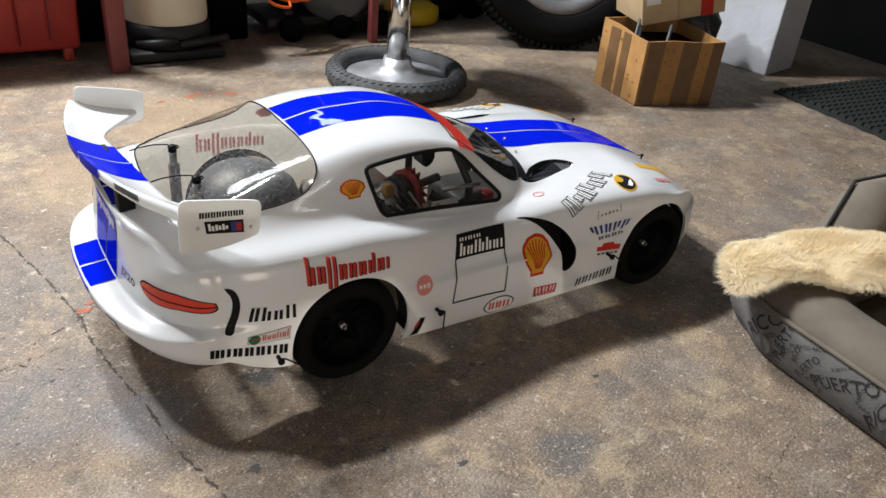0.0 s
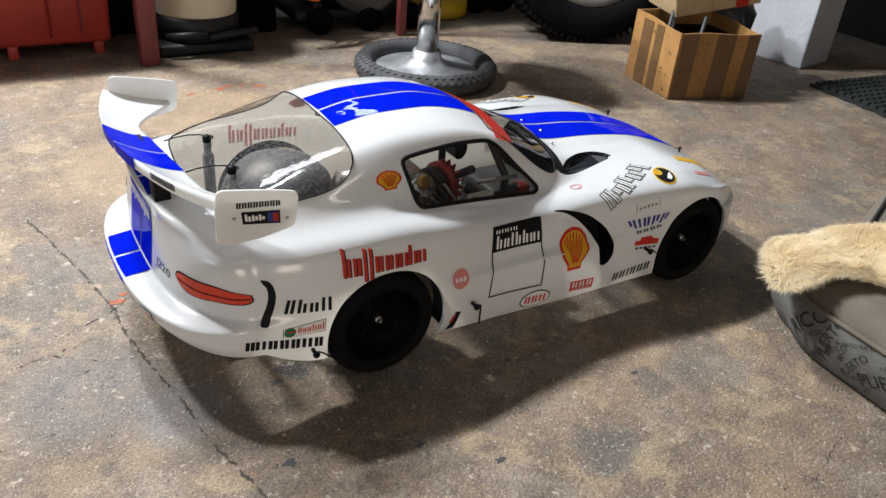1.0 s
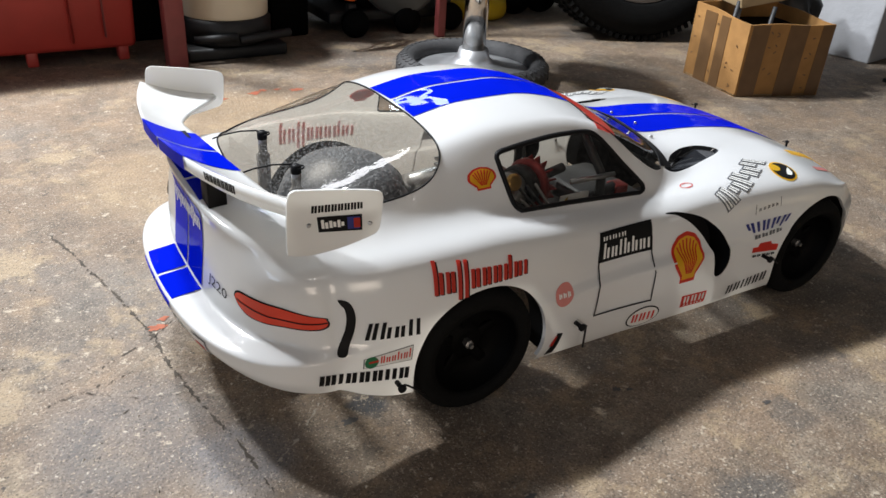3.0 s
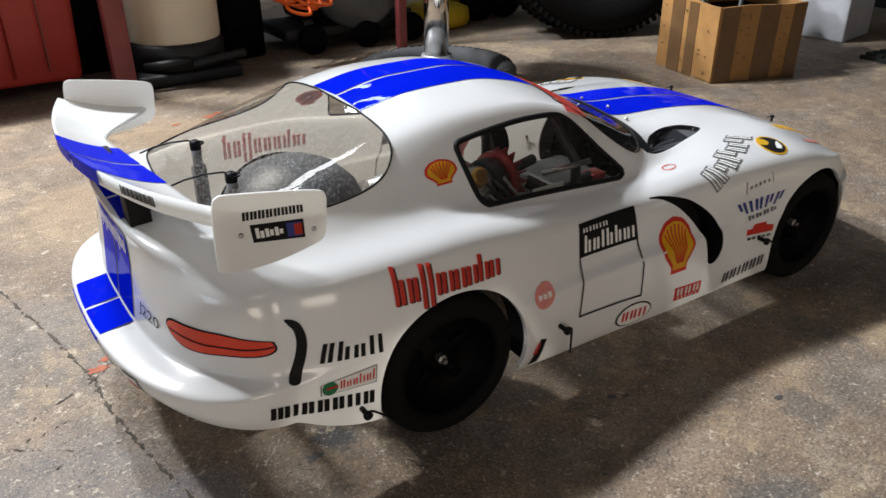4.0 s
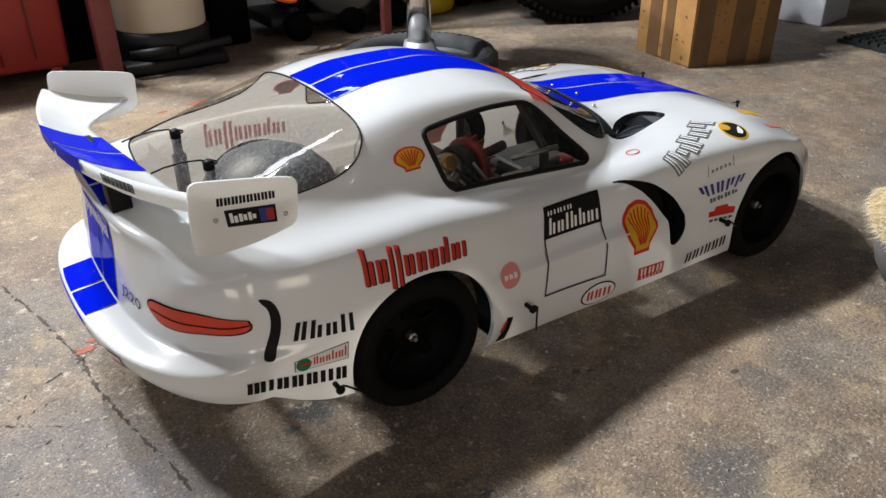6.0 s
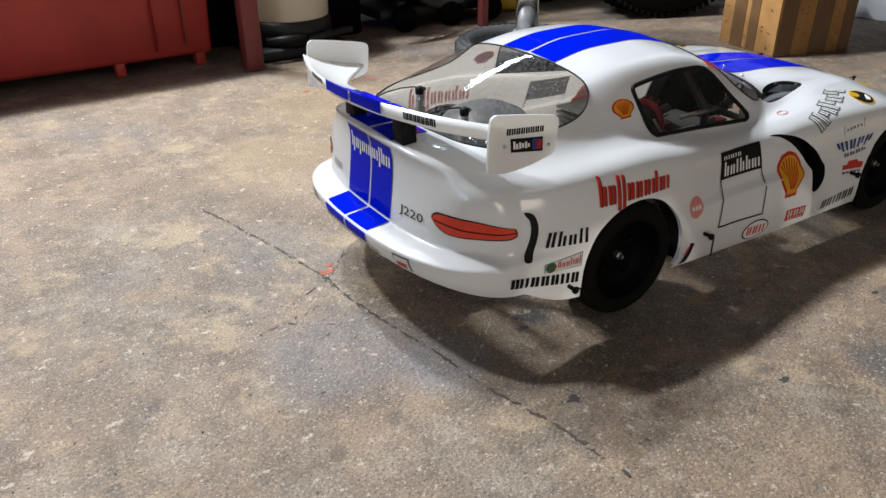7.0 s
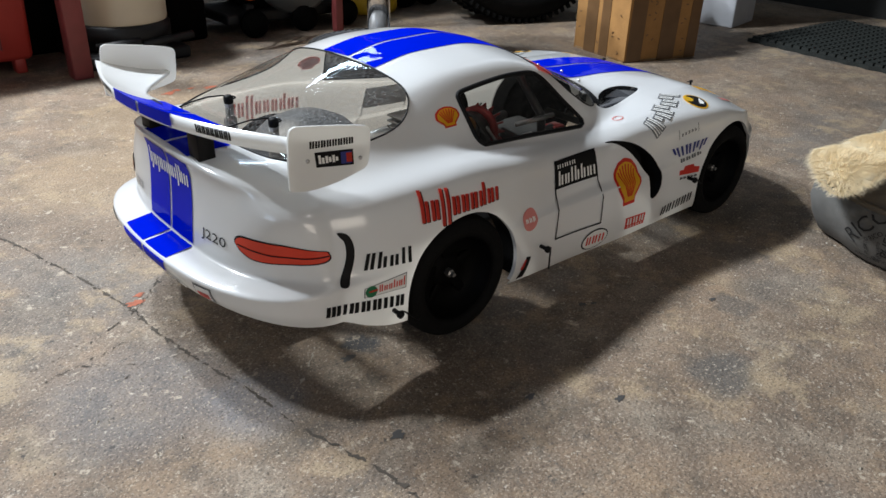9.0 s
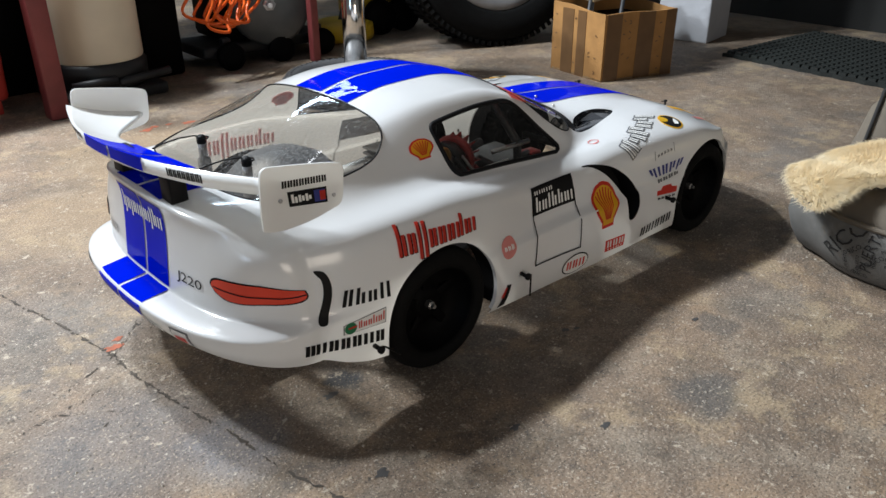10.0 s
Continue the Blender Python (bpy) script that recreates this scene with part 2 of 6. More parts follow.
YELLOW_PLASTIC = material("yellow machine plastic", (0.55, 0.36, 0.01), 0.45, vary=0.2, scale=12)
BED_SUEDE = material("brown grey suede", (0.15, 0.125, 0.096), 0.9, vary=0.3, scale=18, bump=0.2, bump_scale=90)
BED_PRINT = material("grey printed canvas", (0.135, 0.130, 0.122), 0.9, vary=0.2, scale=60, bump=0.3, bump_scale=500)
INK = material("dark print ink", (0.018, 0.017, 0.017), 0.85)
FLEECE = through_film(material("cream sheepskin wool", (0.88, 0.80, 0.62), 0.9, second=(0.80, 0.65, 0.42), scale=9), (0.92, 0.82, 0.60), 0.45)
MAT_RUBBER = material("black rubber mat", (0.012, 0.015, 0.013), 0.7, vary=0.3, scale=20)


# ---- building helpers ----
def part(name, bm, mat, parent=None, label="", smooth=True, place=None):
    me = bpy.data.meshes.new(name)
    bm.to_mesh(me)
    bm.free()
    me.materials.append(mat)
    if smooth:
        me.shade_smooth()
    ob = new(name, me)
    if place is not None:
        ob.matrix_basis = place
    if parent is not None:
        ob.parent = parent
    if label:
        ob["label"] = label
    return ob


def thing(name, label, category, group="", place=None):
    ob = new(name)
    ob.empty_display_size = 0.05
    if place is not None:
        ob.matrix_basis = place
    return tagged(ob, label, category, group)


def add_box(bm, lo, hi, bevel=0.0, m=None, seg=2):
    if not bevel:
        vs = [bm.verts.new([(lo, hi)[q >> k & 1][k] for k in range(3)]) for q in range(8)]
        for f in ((0, 2, 3, 1), (4, 5, 7, 6), (0, 1, 5, 4), (2, 6, 7, 3), (0, 4, 6, 2), (1, 3, 7, 5)):
            bm.faces.new([vs[k] for k in f])
        for v in vs:
            v.co = m @ v.co if m is not None else v.co
        return bm
    r = bmesh.ops.create_cube(bm, size=1.0)
    vs = r["verts"]
    for v in vs:
        v.co = Vector([lo[k] + (v.co[k] + 0.5) * (hi[k] - lo[k]) for k in range(3)])
    if bevel:
        es = list({e for v in vs for e in v.link_edges})
        g = bmesh.ops.bevel(bm, geom=es, offset=bevel, segments=seg, affect="EDGES", profile=0.5)
        vs = list({v for f in g["faces"] for v in f.verts} | {v for v in vs if v.is_valid})
    if m is not None:
        for v in vs:
            v.co = m @ v.co
    return bm


def box(lo, hi, bevel=0.0, m=None):
    return add_box(bmesh.new(), lo, hi, bevel, m)


def turned(profile, n=32, m=None, bm=None, closed=False):
    """A solid of revolution round z from (radius, height) pairs."""
    bm = bm or bmesh.new()
    rings = []
    for r, z in profile:
        rings.append([bm.verts.new((r * math.cos(2 * math.pi * k / n), r * math.sin(2 * math.pi * k / n), z)) for k in range(n)])
    pairs = list(zip(rings, rings[1:])) + ([(rings[-1], rings[0])] if closed else [])
    for a, b in pairs:
        for k in range(n):
            bm.faces.new((a[k], a[(k + 1) % n], b[(k + 1) % n], b[k]))
    if not closed:
        bm.faces.new(rings[0][::-1])
        bm.faces.new(rings[-1])
    if m is not None:
        for ring in rings:
            for v in ring:
                v.co = m @ v.co
    return bm


def tube(points, radius, n=8, bm=None, closed=False):
    """A round bar along a polyline."""
    bm = bm or bmesh.new()
    pts = [Vector(p) for p in points]
    rings = []
    for k, p in enumerate(pts):
        a = pts[k - 1] if k or closed else p
        b = pts[(k + 1) % len(pts)] if k + 1 < len(pts) or closed else p
        way = (b - a).normalized()
        side = way.cross(Vector((0, 0, 1)))
        side = side.normalized() if side.length > 0.05 else way.cross(Vector((1, 0, 0))).normalized()
        up = side.cross(way)
        r = radius[k] if isinstance(radius, (list, tuple)) else radius
        rings.append([bm.verts.new(p + r * (math.cos(2 * math.pi * j / n) * side + math.sin(2 * math.pi * j / n) * up)) for j in range(n)])
    for a, b in list(zip(rings, rings[1:])) + ([(rings[-1], rings[0])] if closed else []):
        for j in range(n):
            bm.faces.new((a[j], a[(j + 1) % n], b[(j + 1) % n], b[j]))
    if not closed:
        bm.faces.new(rings[0][::-1])
        bm.faces.new(rings[-1])
    return bm


def curve(*knots):
    """A smooth monotone curve through (x, value) knots."""
    xs, ys = np.array(knots, float).T
    h, d = np.diff(xs), np.diff(ys) / np.diff(xs)
    s = np.zeros(len(xs))
    for k in range(1, len(xs) - 1):
        if d[k - 1] * d[k] > 0:
            w1, w2 = 2 * h[k] + h[k - 1], h[k] + 2 * h[k - 1]
            s[k] = (w1 + w2) / (w1 / d[k - 1] + w2 / d[k])
    s[0], s[-1] = d[0], d[-1]

    def value(x):
        x = np.clip(x, xs[0], xs[-1])
        k = np.clip(np.searchsorted(xs, x) - 1, 0, len(xs) - 2)
        t = (x - xs[k]) / h[k]
        return (1 + 2 * t) * (1 - t) ** 2 * ys[k] + t * (1 - t) ** 2 * h[k] * s[k] + t * t * (3 - 2 * t) * ys[k + 1] + t * t * (t - 1) * h[k] * s[k + 1]

    return value


def glyphs(text):
    """The outline faces of a text in the built-in font, as vertices and polygons."""
    data = bpy.data.curves.new("letters", "FONT")
    data.body, data.resolution_u = text, 2
    ob = new("letters", data)
    bpy.context.view_layer.update()
    me = bpy.data.meshes.new_from_object(ob.evaluated_get(bpy.context.evaluated_depsgraph_get()))
    found = [tuple(v.co) for v in me.vertices], [tuple(p.vertices) for p in me.polygons]
    bpy.data.objects.remove(ob)
    bpy.data.curves.remove(data)
    bpy.data.meshes.remove(me)
    return found


GLYPHS = {text: glyphs(text) for text in ("J220", "PUERTO", "RICO", "PUERTO RICO")}


# ---- garage ----
def slab(name, lo, hi, mat, label="", category=""):
    return tagged(part(name, box(lo, hi), mat, smooth=False), label, category, kind="structure")


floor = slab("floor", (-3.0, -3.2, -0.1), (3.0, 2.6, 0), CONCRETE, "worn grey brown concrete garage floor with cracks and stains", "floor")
slab("wall_back", (-3.0, 2.6, -0.1), (3.0, 2.75, 2.5), DARK_WALL, "garage back wall coloured near black for shade", "wall")
# opening made up to hold the added fill light
for k, (x0, x1, z0) in enumerate(((-3.0, -1.1, -0.1), (0.1, 2.45, -0.1), (-1.1, 0.1, 2.0))):
    slab("wall_front_%d" % (k + 1), (x0, -3.35, z0), (x1, -3.2, 2.45), WALL_PLASTER, "plain plastered garage wall left open for the added fill light", "wall")
for k, (y0, y1, z0, z1) in enumerate(((-3.35, -1.75, -0.1, 2.45), (-0.65, 2.75, -0.1, 2.45), (-1.75, -0.65, -0.1, 0.7), (-1.75, -0.65, 1.7, 2.45))):
    slab("wall_side_%d" % (k + 1), (-3.15, y0, z0), (-3.0, y1, z1), WALL_PLASTER, "plain plastered garage wall round a window opening", "wall")
slab("door_1", (2.35, -3.2, 0), (2.45, 2.6, 2.4), DARK_WALL, "garage door coloured near black for deep shade", "garage door")
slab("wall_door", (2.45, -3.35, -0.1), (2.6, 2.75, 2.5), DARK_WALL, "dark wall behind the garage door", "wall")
slab("ceiling", (-3.15, -3.35, 2.45), (2.6, 2.75, 2.55), CEILING, "plain grey garage ceiling", "ceiling")

# ---- the model racing car: shell ----
car = thing("model_car", "white large-scale radio-controlled racing coupe with blue double stripes and stickers", "model car", place=pose(0, 0, 0.0095))

WIDTH_LOW = curve((-0.262, 0.0), (-0.2605, 0.045), (-0.256, 0.085), (-0.246, 0.122), (-0.23, 0.152), (-0.2, 0.184), (-0.17, 0.199), (-0.1, 0.209), (0, 0.214),
                  (0.1, 0.212), (0.2, 0.209), (0.3, 0.212), (0.4, 0.213), (0.5, 0.216), (0.57, 0.212), (0.62, 0.196), (0.66, 0.168), (0.69, 0.125), (0.703, 0.08), (0.71, 0.0))
WIDTH_TOP = curve((-0.262, 0.0), (-0.25, 0.02), (-0.242, 0.07), (-0.23, 0.112), (-0.21, 0.14), (-0.19, 0.158), (-0.155, 0.186), (-0.1, 0.203), (0, 0.21),
                  (0.08, 0.205), (0.16, 0.194), (0.24, 0.19), (0.32, 0.196), (0.4, 0.205), (0.5, 0.21), (0.57, 0.203), (0.62, 0.18), (0.66, 0.145), (0.69, 0.1), (0.71, 0.0))
BOTTOM = curve((-0.262, 0.088), (-0.15, 0.0625), (-0.12, 0.048), (-0.09, 0.039), (0.05, 0.03), (0.25, 0.022), (0.45, 0.024), (0.6, 0.036), (0.71, 0.045))
SHOULDER = curve((-0.262, 0.09), (-0.25, 0.13), (-0.235, 0.172), (-0.22, 0.18), (-0.1, 0.186), (0, 0.188), (0.1, 0.178), (0.2, 0.166), (0.27, 0.163), (0.34, 0.168),
                 (0.42, 0.169), (0.5, 0.166), (0.57, 0.15), (0.62, 0.132), (0.67, 0.105), (0.71, 0.07))
CENTRE = curve((-0.262, 0.09), (-0.2605, 0.1), (-0.256, 0.107), (-0.246, 0.114), (-0.239, 0.13), (-0.23, 0.175), (-0.224, 0.2), (-0.218, 0.206), (-0.19, 0.206), (-0.16, 0.211), (-0.1, 0.235), (-0.05, 0.252),
               (0, 0.267), (0.06, 0.278), (0.12, 0.279), (0.18, 0.269), (0.24, 0.246), (0.3, 0.217), (0.34, 0.203), (0.42, 0.196), (0.5, 0.184), (0.6, 0.154), (0.66, 0.125), (0.69, 0.1), (0.71, 0.07))
RAIL_Y = curve((-0.262, 0.03), (-0.22, 0.09), (-0.16, 0.115), (-0.1, 0.118), (0, 0.115), (0.1, 0.114), (0.2, 0.113), (0.27, 0.114), (0.34, 0.106), (0.45, 0.1), (0.6, 0.088), (0.71, 0.0))
RAIL_Z = curve((-0.262, 0.09), (-0.246, 0.114), (-0.239, 0.13), (-0.23, 0.17), (-0.222, 0.195), (-0.19, 0.203), (-0.16, 0.208), (-0.1, 0.227), (0, 0.253), (0.08, 0.262), (0.15, 0.259), (0.2, 0.246), (0.26, 0.217),
               (0.32, 0.19), (0.36, 0.182), (0.42, 0.184), (0.5, 0.18), (0.6, 0.152), (0.66, 0.124), (0.71, 0.07))
BASE_Y = curve((-0.262, 0.05), (-0.22, 0.11), (-0.16, 0.145), (-0.1, 0.153), (0, 0.157), (0.074, 0.157), (0.15, 0.155), (0.27, 0.15), (0.34, 0.14), (0.42, 0.135), (0.5, 0.135), (0.6, 0.12), (0.71, 0.0))
BASE_Z = curve((-0.262, 0.09), (-0.246, 0.113), (-0.235, 0.16), (-0.222, 0.19), (-0.16, 0.197), (-0.1, 0.2), (0, 0.2), (0.1, 0.187), (0.2, 0.174), (0.27, 0.168), (0.34, 0.172), (0.42, 0.18),
               (0.5, 0.177), (0.57, 0.162), (0.62, 0.142), (0.67, 0.11), (0.71, 0.07))


def basis(n, samples):
    """Clamped cubic B-spline weights of n control points."""
    knots = np.r_[[0] * 3, np.linspace(0, 1, n - 2), [1] * 3]
    t = np.clip(np.linspace(0, 1, samples), 0, 1 - 1e-9)
    w = [(knots[k] <= t) & (t < knots[k + 1]) for k in range(n + 3)]
    w = [v.astype(float) for v in w]
    for d in range(1, 4):
        nxt = []
        for k in range(n + 3 - d):
            a, b = knots[k + d] - knots[k], knots[k + d + 1] - knots[k + 1]
            nxt.append((w[k] * (t - knots[k]) / a if a else 0) + (w[k + 1] * (knots[k + d + 1] - t) / b if b else 0))
        w = nxt
    return np.array(w).T


TAIL = -0.15
TAIL_DEPTH = (0.111, 0.1135, 0.117, 0.119, 0.117, 0.086, 0.084, 0.083, 0.078, 0.0765, 0.083, 0.081, 0.064, 0.045, 0.021, 0.0)
TAIL_HEIGHT = (0.087, 0.090, 0.097, 0.108, 0.1125, 0.1130, 0.116, 0.127, 0.163, 0.198, 0.209, 0.2135, 0.214, 0.2135, 0.2135, 0.2145)
TAIL_POWER = (2.3, 2.35, 2.45, 2.5, 2.52, 2.7, 2.7, 3.1, 3.2, 3.2, 3.1, 2.8, 2.4, 2.2, 2.0, 2.0)


def shell_grid():
    s = np.linspace(0, 1, 270)
    x = TAIL + (0.7098 - TAIL) * (s - 0.7 * np.sin(2 * np.pi * np.maximum(s, 0.5)) / (2 * np.pi))
    lo, top, bot, sh, cz = WIDTH_LOW(x), WIDTH_TOP(x), BOTTOM(x), SHOULDER(x), CENTRE(x)
    ry, rz, by, bz = RAIL_Y(x), RAIL_Z(x), BASE_Y(x), BASE_Z(x)
    mid = np.minimum(0.104, sh - 0.006)
    ys = [lo - 0.006, lo, lo + 0.001, lo - 0.001, lo - 0.0015, (lo + top) / 2, (lo + 2 * top) / 3, top, top - 0.006, np.maximum(top - 0.03, by), by, (by + ry) / 2 + 0.004, ry + 0.004, ry * 0.9, ry * 0.5, ry * 0]
    zs = [bot, bot + 0.012, (bot + mid) / 2, mid - 0.004, mid, np.minimum(mid + 0.006, sh), np.minimum(mid + 0.012, sh), np.minimum(mid + 0.04, sh), sh - 0.004, sh + 0.004, bz, (bz + rz) / 2, rz, (rz * 0.55 + cz * 0.45), cz - (cz - rz) * 0.18, cz]
    ys, zs = np.array([np.maximum(v, 0) for v in ys]), np.array(zs)
    # the tail is the section at TAIL swung round to the centre line
    turn = np.linspace(np.pi / 2, 0, 90)[:-1]
    power = np.array(TAIL_POWER)[:, None]
    c, sn = np.maximum(np.cos(turn), 0)[None] ** (2 / power), np.sin(turn)[None] ** (2 / power)
    tx = TAIL - np.array(TAIL_DEPTH)[:, None] * sn
    ty = ys[:, :1] * c
    # the lamp panel lies behind the bumper ledge and under the deck lip
    ease = np.clip(turn / 0.45, 0, 1)
    ease = ease * ease * (3 - 2 * ease)
    for row, share in ((5, 1 + 0 * turn), (6, 1 + 0 * turn), (7, 1 + 0 * turn), (8, 0.25 + 0.75 * np.sin(turn) ** 2), (9, np.sin(turn) ** 2)):
        ty[row] *= 1 - 0.07 * ease * share
    blend = np.sin(turn)[None] ** 2
    rise = np.repeat(blend, len(ys), 0)
    rise[:3] = np.sin(turn)[None] ** 1.3
    tz = zs[:, :1] * (1 - rise) + np.array(TAIL_HEIGHT)[:, None] * rise
    px = np.hstack([tx, np.repeat(x[None], len(ys), 0)])
    ys, zs = np.hstack([ty, ys]), np.hstack([tz, zs])
    w = basis(len(ys), 124)
    gx, y, z = w @ px, w @ ys, w @ zs
    return np.vstack([gx, gx[-2::-1]]).T, np.vstack([-y, y[-2::-1]]).T, np.vstack([z, z[-2::-1]]).T


GX, GY, GZ = shell_grid()
GRID = np.stack([GX, GY, GZ], -1)


def smooth_ring(points, n=120):
    """A closed rounded outline through corner points."""
    p = np.array(points, float)
    out = []
    for k in range(len(p)):
        a, b, c, d = p[k - 1], p[k], p[(k + 1) % len(p)], p[(k + 2) % len(p)]
        for t in np.linspace(0, 1, max(2, n // len(p)), endpoint=False):
            out.append(0.5 * (2 * b + (c - a) * t + (2 * a - 5 * b + 4 * c - d) * t * t + (3 * b - a - 3 * c + d) * t ** 3))
    return np.array(out)


def inside(ring, u, v):
    hit = np.zeros(u.shape, bool)
    for (ax, ay), (bx, by) in zip(ring, np.roll(ring, -1, 0)):
        cross = (ay > v) != (by > v)
        hit ^= cross & (u < (bx - ax) * (v - ay) / (by - ay + 1e-12) + ax)
    return hit


def nearest(ring, p):
    a, d = ring, np.roll(ring, -1, 0) - ring
    t = np.clip(((p - a) * d).sum(1) / ((d * d).sum(1) + 1e-12), 0, 1)
    q = a + t[:, None] * d
    return q[np.argmin(((q - p) ** 2).sum(1))]


def circle_ring(x, z, r, n=72):
    a = np.linspace(0, 2 * np.pi, n, endpoint=False)
    return np.stack([x + r * np.cos(a), z + r * np.sin(a)], 1)


# openings: outlines in (x, z) from the side, or in (x, y) from above
SIDE_WINDOW = smooth_ring([(0.056, 0.2415), (0.0565, 0.234), (0.0605, 0.215), (0.064, 0.199), (0.069, 0.1925), (0.08, 0.1905), (0.15, 0.1835), (0.235, 0.1745), (0.253, 0.1730), (0.259, 0.177), (0.254, 0.185), (0.231, 0.2075), (0.214, 0.2255), (0.2, 0.2385), (0.186, 0.2455),
                           (0.16, 0.2490), (0.13, 0.2500), (0.095, 0.2485), (0.068, 0.2462), (0.059, 0.2445)], 160)
REAR_WINDOW = smooth_ring([(-0.002, 0.0), (0.0, 0.05), (-0.003, 0.108), (-0.013, 0.128), (-0.04, 0.137), (-0.09, 0.136), (-0.14, 0.125), (-0.165, 0.1), (-0.175, 0.05), (-0.178, 0.0),
                           (-0.175, -0.05), (-0.165, -0.1), (-0.14, -0.125), (-0.09, -0.136), (-0.04, -0.137), (-0.013, -0.128), (-0.003, -0.108), (0.0, -0.05)], 180)
WINDSCREEN = smooth_ring([(0.215, 0.0), (0.213, 0.05), (0.205, 0.088), (0.206, 0.1), (0.24, 0.117), (0.275, 0.129), (0.297, 0.13), (0.308, 0.12), (0.322, 0.08), (0.33, 0.0),
                          (0.322, -0.08), (0.308, -0.12), (0.297, -0.13), (0.275, -0.129), (0.24, -0.117), (0.206, -0.1), (0.205, -0.088), (0.213, -0.05)], 180)
GILL = smooth_ring([(0.262, 0.1575), (0.285, 0.1565), (0.314, 0.1485), (0.338, 0.133), (0.3535, 0.117), (0.361, 0.10), (0.3625, 0.084), (0.356, 0.072), (0.347, 0.068), (0.340, 0.072), (0.337, 0.086), (0.332, 0.103),
                    (0.323, 0.118), (0.311, 0.132), (0.297, 0.1445), (0.28, 0.154)], 144)
SCOOP = smooth_ring([(0.312, 0.126), (0.325, 0.118), (0.345, 0.103), (0.37, 0.094), (0.395, 0.094), (0.415, 0.101), (0.424, 0.11), (0.41, 0.117), (0.385, 0.122), (0.35, 0.128), (0.325, 0.131)], 110)
ARCH_REAR, ARCH_FRONT = circle_ring(0.003, 0.062, 0.080), circle_ring(0.531, 0.058, 0.080)


def shell_tree(grid):
    nx, ny = grid.shape[:2]
    verts = [tuple(p) for p in grid.reshape(-1, 3)]
    faces = [(i * ny + j, (i + 1) * ny + j, (i + 1) * ny + j + 1, i * ny + j + 1) for i in range(nx - 1) for j in range(ny - 1)]
    return BVHTree.FromPolygons(verts, faces)


from mathutils.bvhtree import BVHTree

TREE = shell_tree(GRID)
H2 = math.sqrt(0.5)
RAYS = {"R": (Vector((0, 1, 0)), lambda u, v: Vector((u, -1, v))), "L": (Vector((0, -1, 0)), lambda u, v: Vector((u, 1, v))),
        "D": (Vector((H2, H2, 0)), lambda u, v: Vector((u * H2 - 1, -u * H2 - 1, v))), "S": (Vector((0, H2, -H2)), lambda u, v: Vector((u, v * H2 - 1, v * H2 + 1))),
        "E": (Vector((H2, -H2, 0)), lambda u, v: Vector((u * H2 - 1, u * H2 + 1, v))),
        "P": (Vector((0, -H2, -H2)), lambda u, v: Vector((u, 1 - v * H2, v * H2 + 1))),
        "T": (Vector((0, 0, -1)), lambda u, v: Vector((u, v, 1))), "B": (Vector((1, 0, 0)), lambda u, v: Vector((-1, u, v)))}


def on_shell(side, u, v, lift=0.0):
    way, start = RAYS[side]
    p, n, _, _ = TREE.ray_cast(start(u, v), way)
    if p is None:
        return None
    if n.dot(way) > 0:
        n = -n
    return p + n * lift


def build_shell():
    nx, ny = GRID.shape[:2]
    c = (GRID[:-1, :-1] + GRID[1:, :-1] + GRID[:-1, 1:] + GRID[1:, 1:]) / 4
    cx, cy, cz = c[..., 0], c[..., 1], c[..., 2]
    kind = np.zeros(cx.shape, int)
    right, left = cy < -0.085, cy > 0.085
    flank = np.abs(cy) > 0.15
    rings = {}
    for code, ring, mask, side in ((1, SIDE_WINDOW, right & (cz > 0.15), "R"), (2, SIDE_WINDOW, left & (cz > 0.15), "L"), (5, GILL, right & flank, "R"), (6, GILL, left & flank, "L"),
                                   (9, ARCH_REAR, right & flank, "R"), (10, ARCH_REAR, left & flank, "L"), (11, ARCH_FRONT, right & (np.abs(cy) > 0.1), "R"), (12, ARCH_FRONT, left & (np.abs(cy) > 0.1), "L")):
        kind[mask & inside(ring, cx, cz)] = code
        rings[code] = (ring, side)
    for code, ring, mask in ((3, REAR_WINDOW, cz > 0.15), (4, WINDSCREEN, cz > 0.15), (7, SCOOP * (1, -1), cz > 0.15), (8, SCOOP, cz > 0.15)):
        kind[mask & (kind == 0) & inside(ring, cx, cy)] = code
        rings[code] = (ring, "T")
    pts = GRID.copy()
    for i in range(nx):
        for j in range(ny):
            near = kind[max(i - 1, 0):i + 1, max(j - 1, 0):j + 1]
            if near.min() != near.max():
                code = near.max()
                ring, side = rings[code]
                p = pts[i, j]
                q = nearest(ring, p[[0, 1]] if side == "T" else p[[0, 2]])
                hit = on_shell(side, q[0], q[1])
                if hit is not None and (hit - Vector(p)).length < 0.014:
                    pts[i, j] = hit
                elif side != "T":
                    pts[i, j] = (q[0], p[1], q[1])
    return pts, kind


SHELL, KIND = build_shell()


def shell_piece(codes):
    ny = GRID.shape[1]
    bm = bmesh.new()
    made = {}
    for i, j in zip(*np.nonzero(np.isin(KIND, codes))):
        f = []
        for a, b in ((i, j), (i + 1, j), (i + 1, j + 1), (i, j + 1)):
            if (a, b) not in made:
                made[a, b] = bm.verts.new(SHELL[a, b])
            f.append(made[a, b])
        bm.faces.new(f)
    bmesh.ops.remove_doubles(bm, verts=bm.verts, dist=1e-5)
    return bm


def thicken(ob, depth, offset=-1.0):
    mod = ob.modifiers.new("thickness", "SOLIDIFY")
    mod.thickness, mod.offset = depth, offset
    return ob


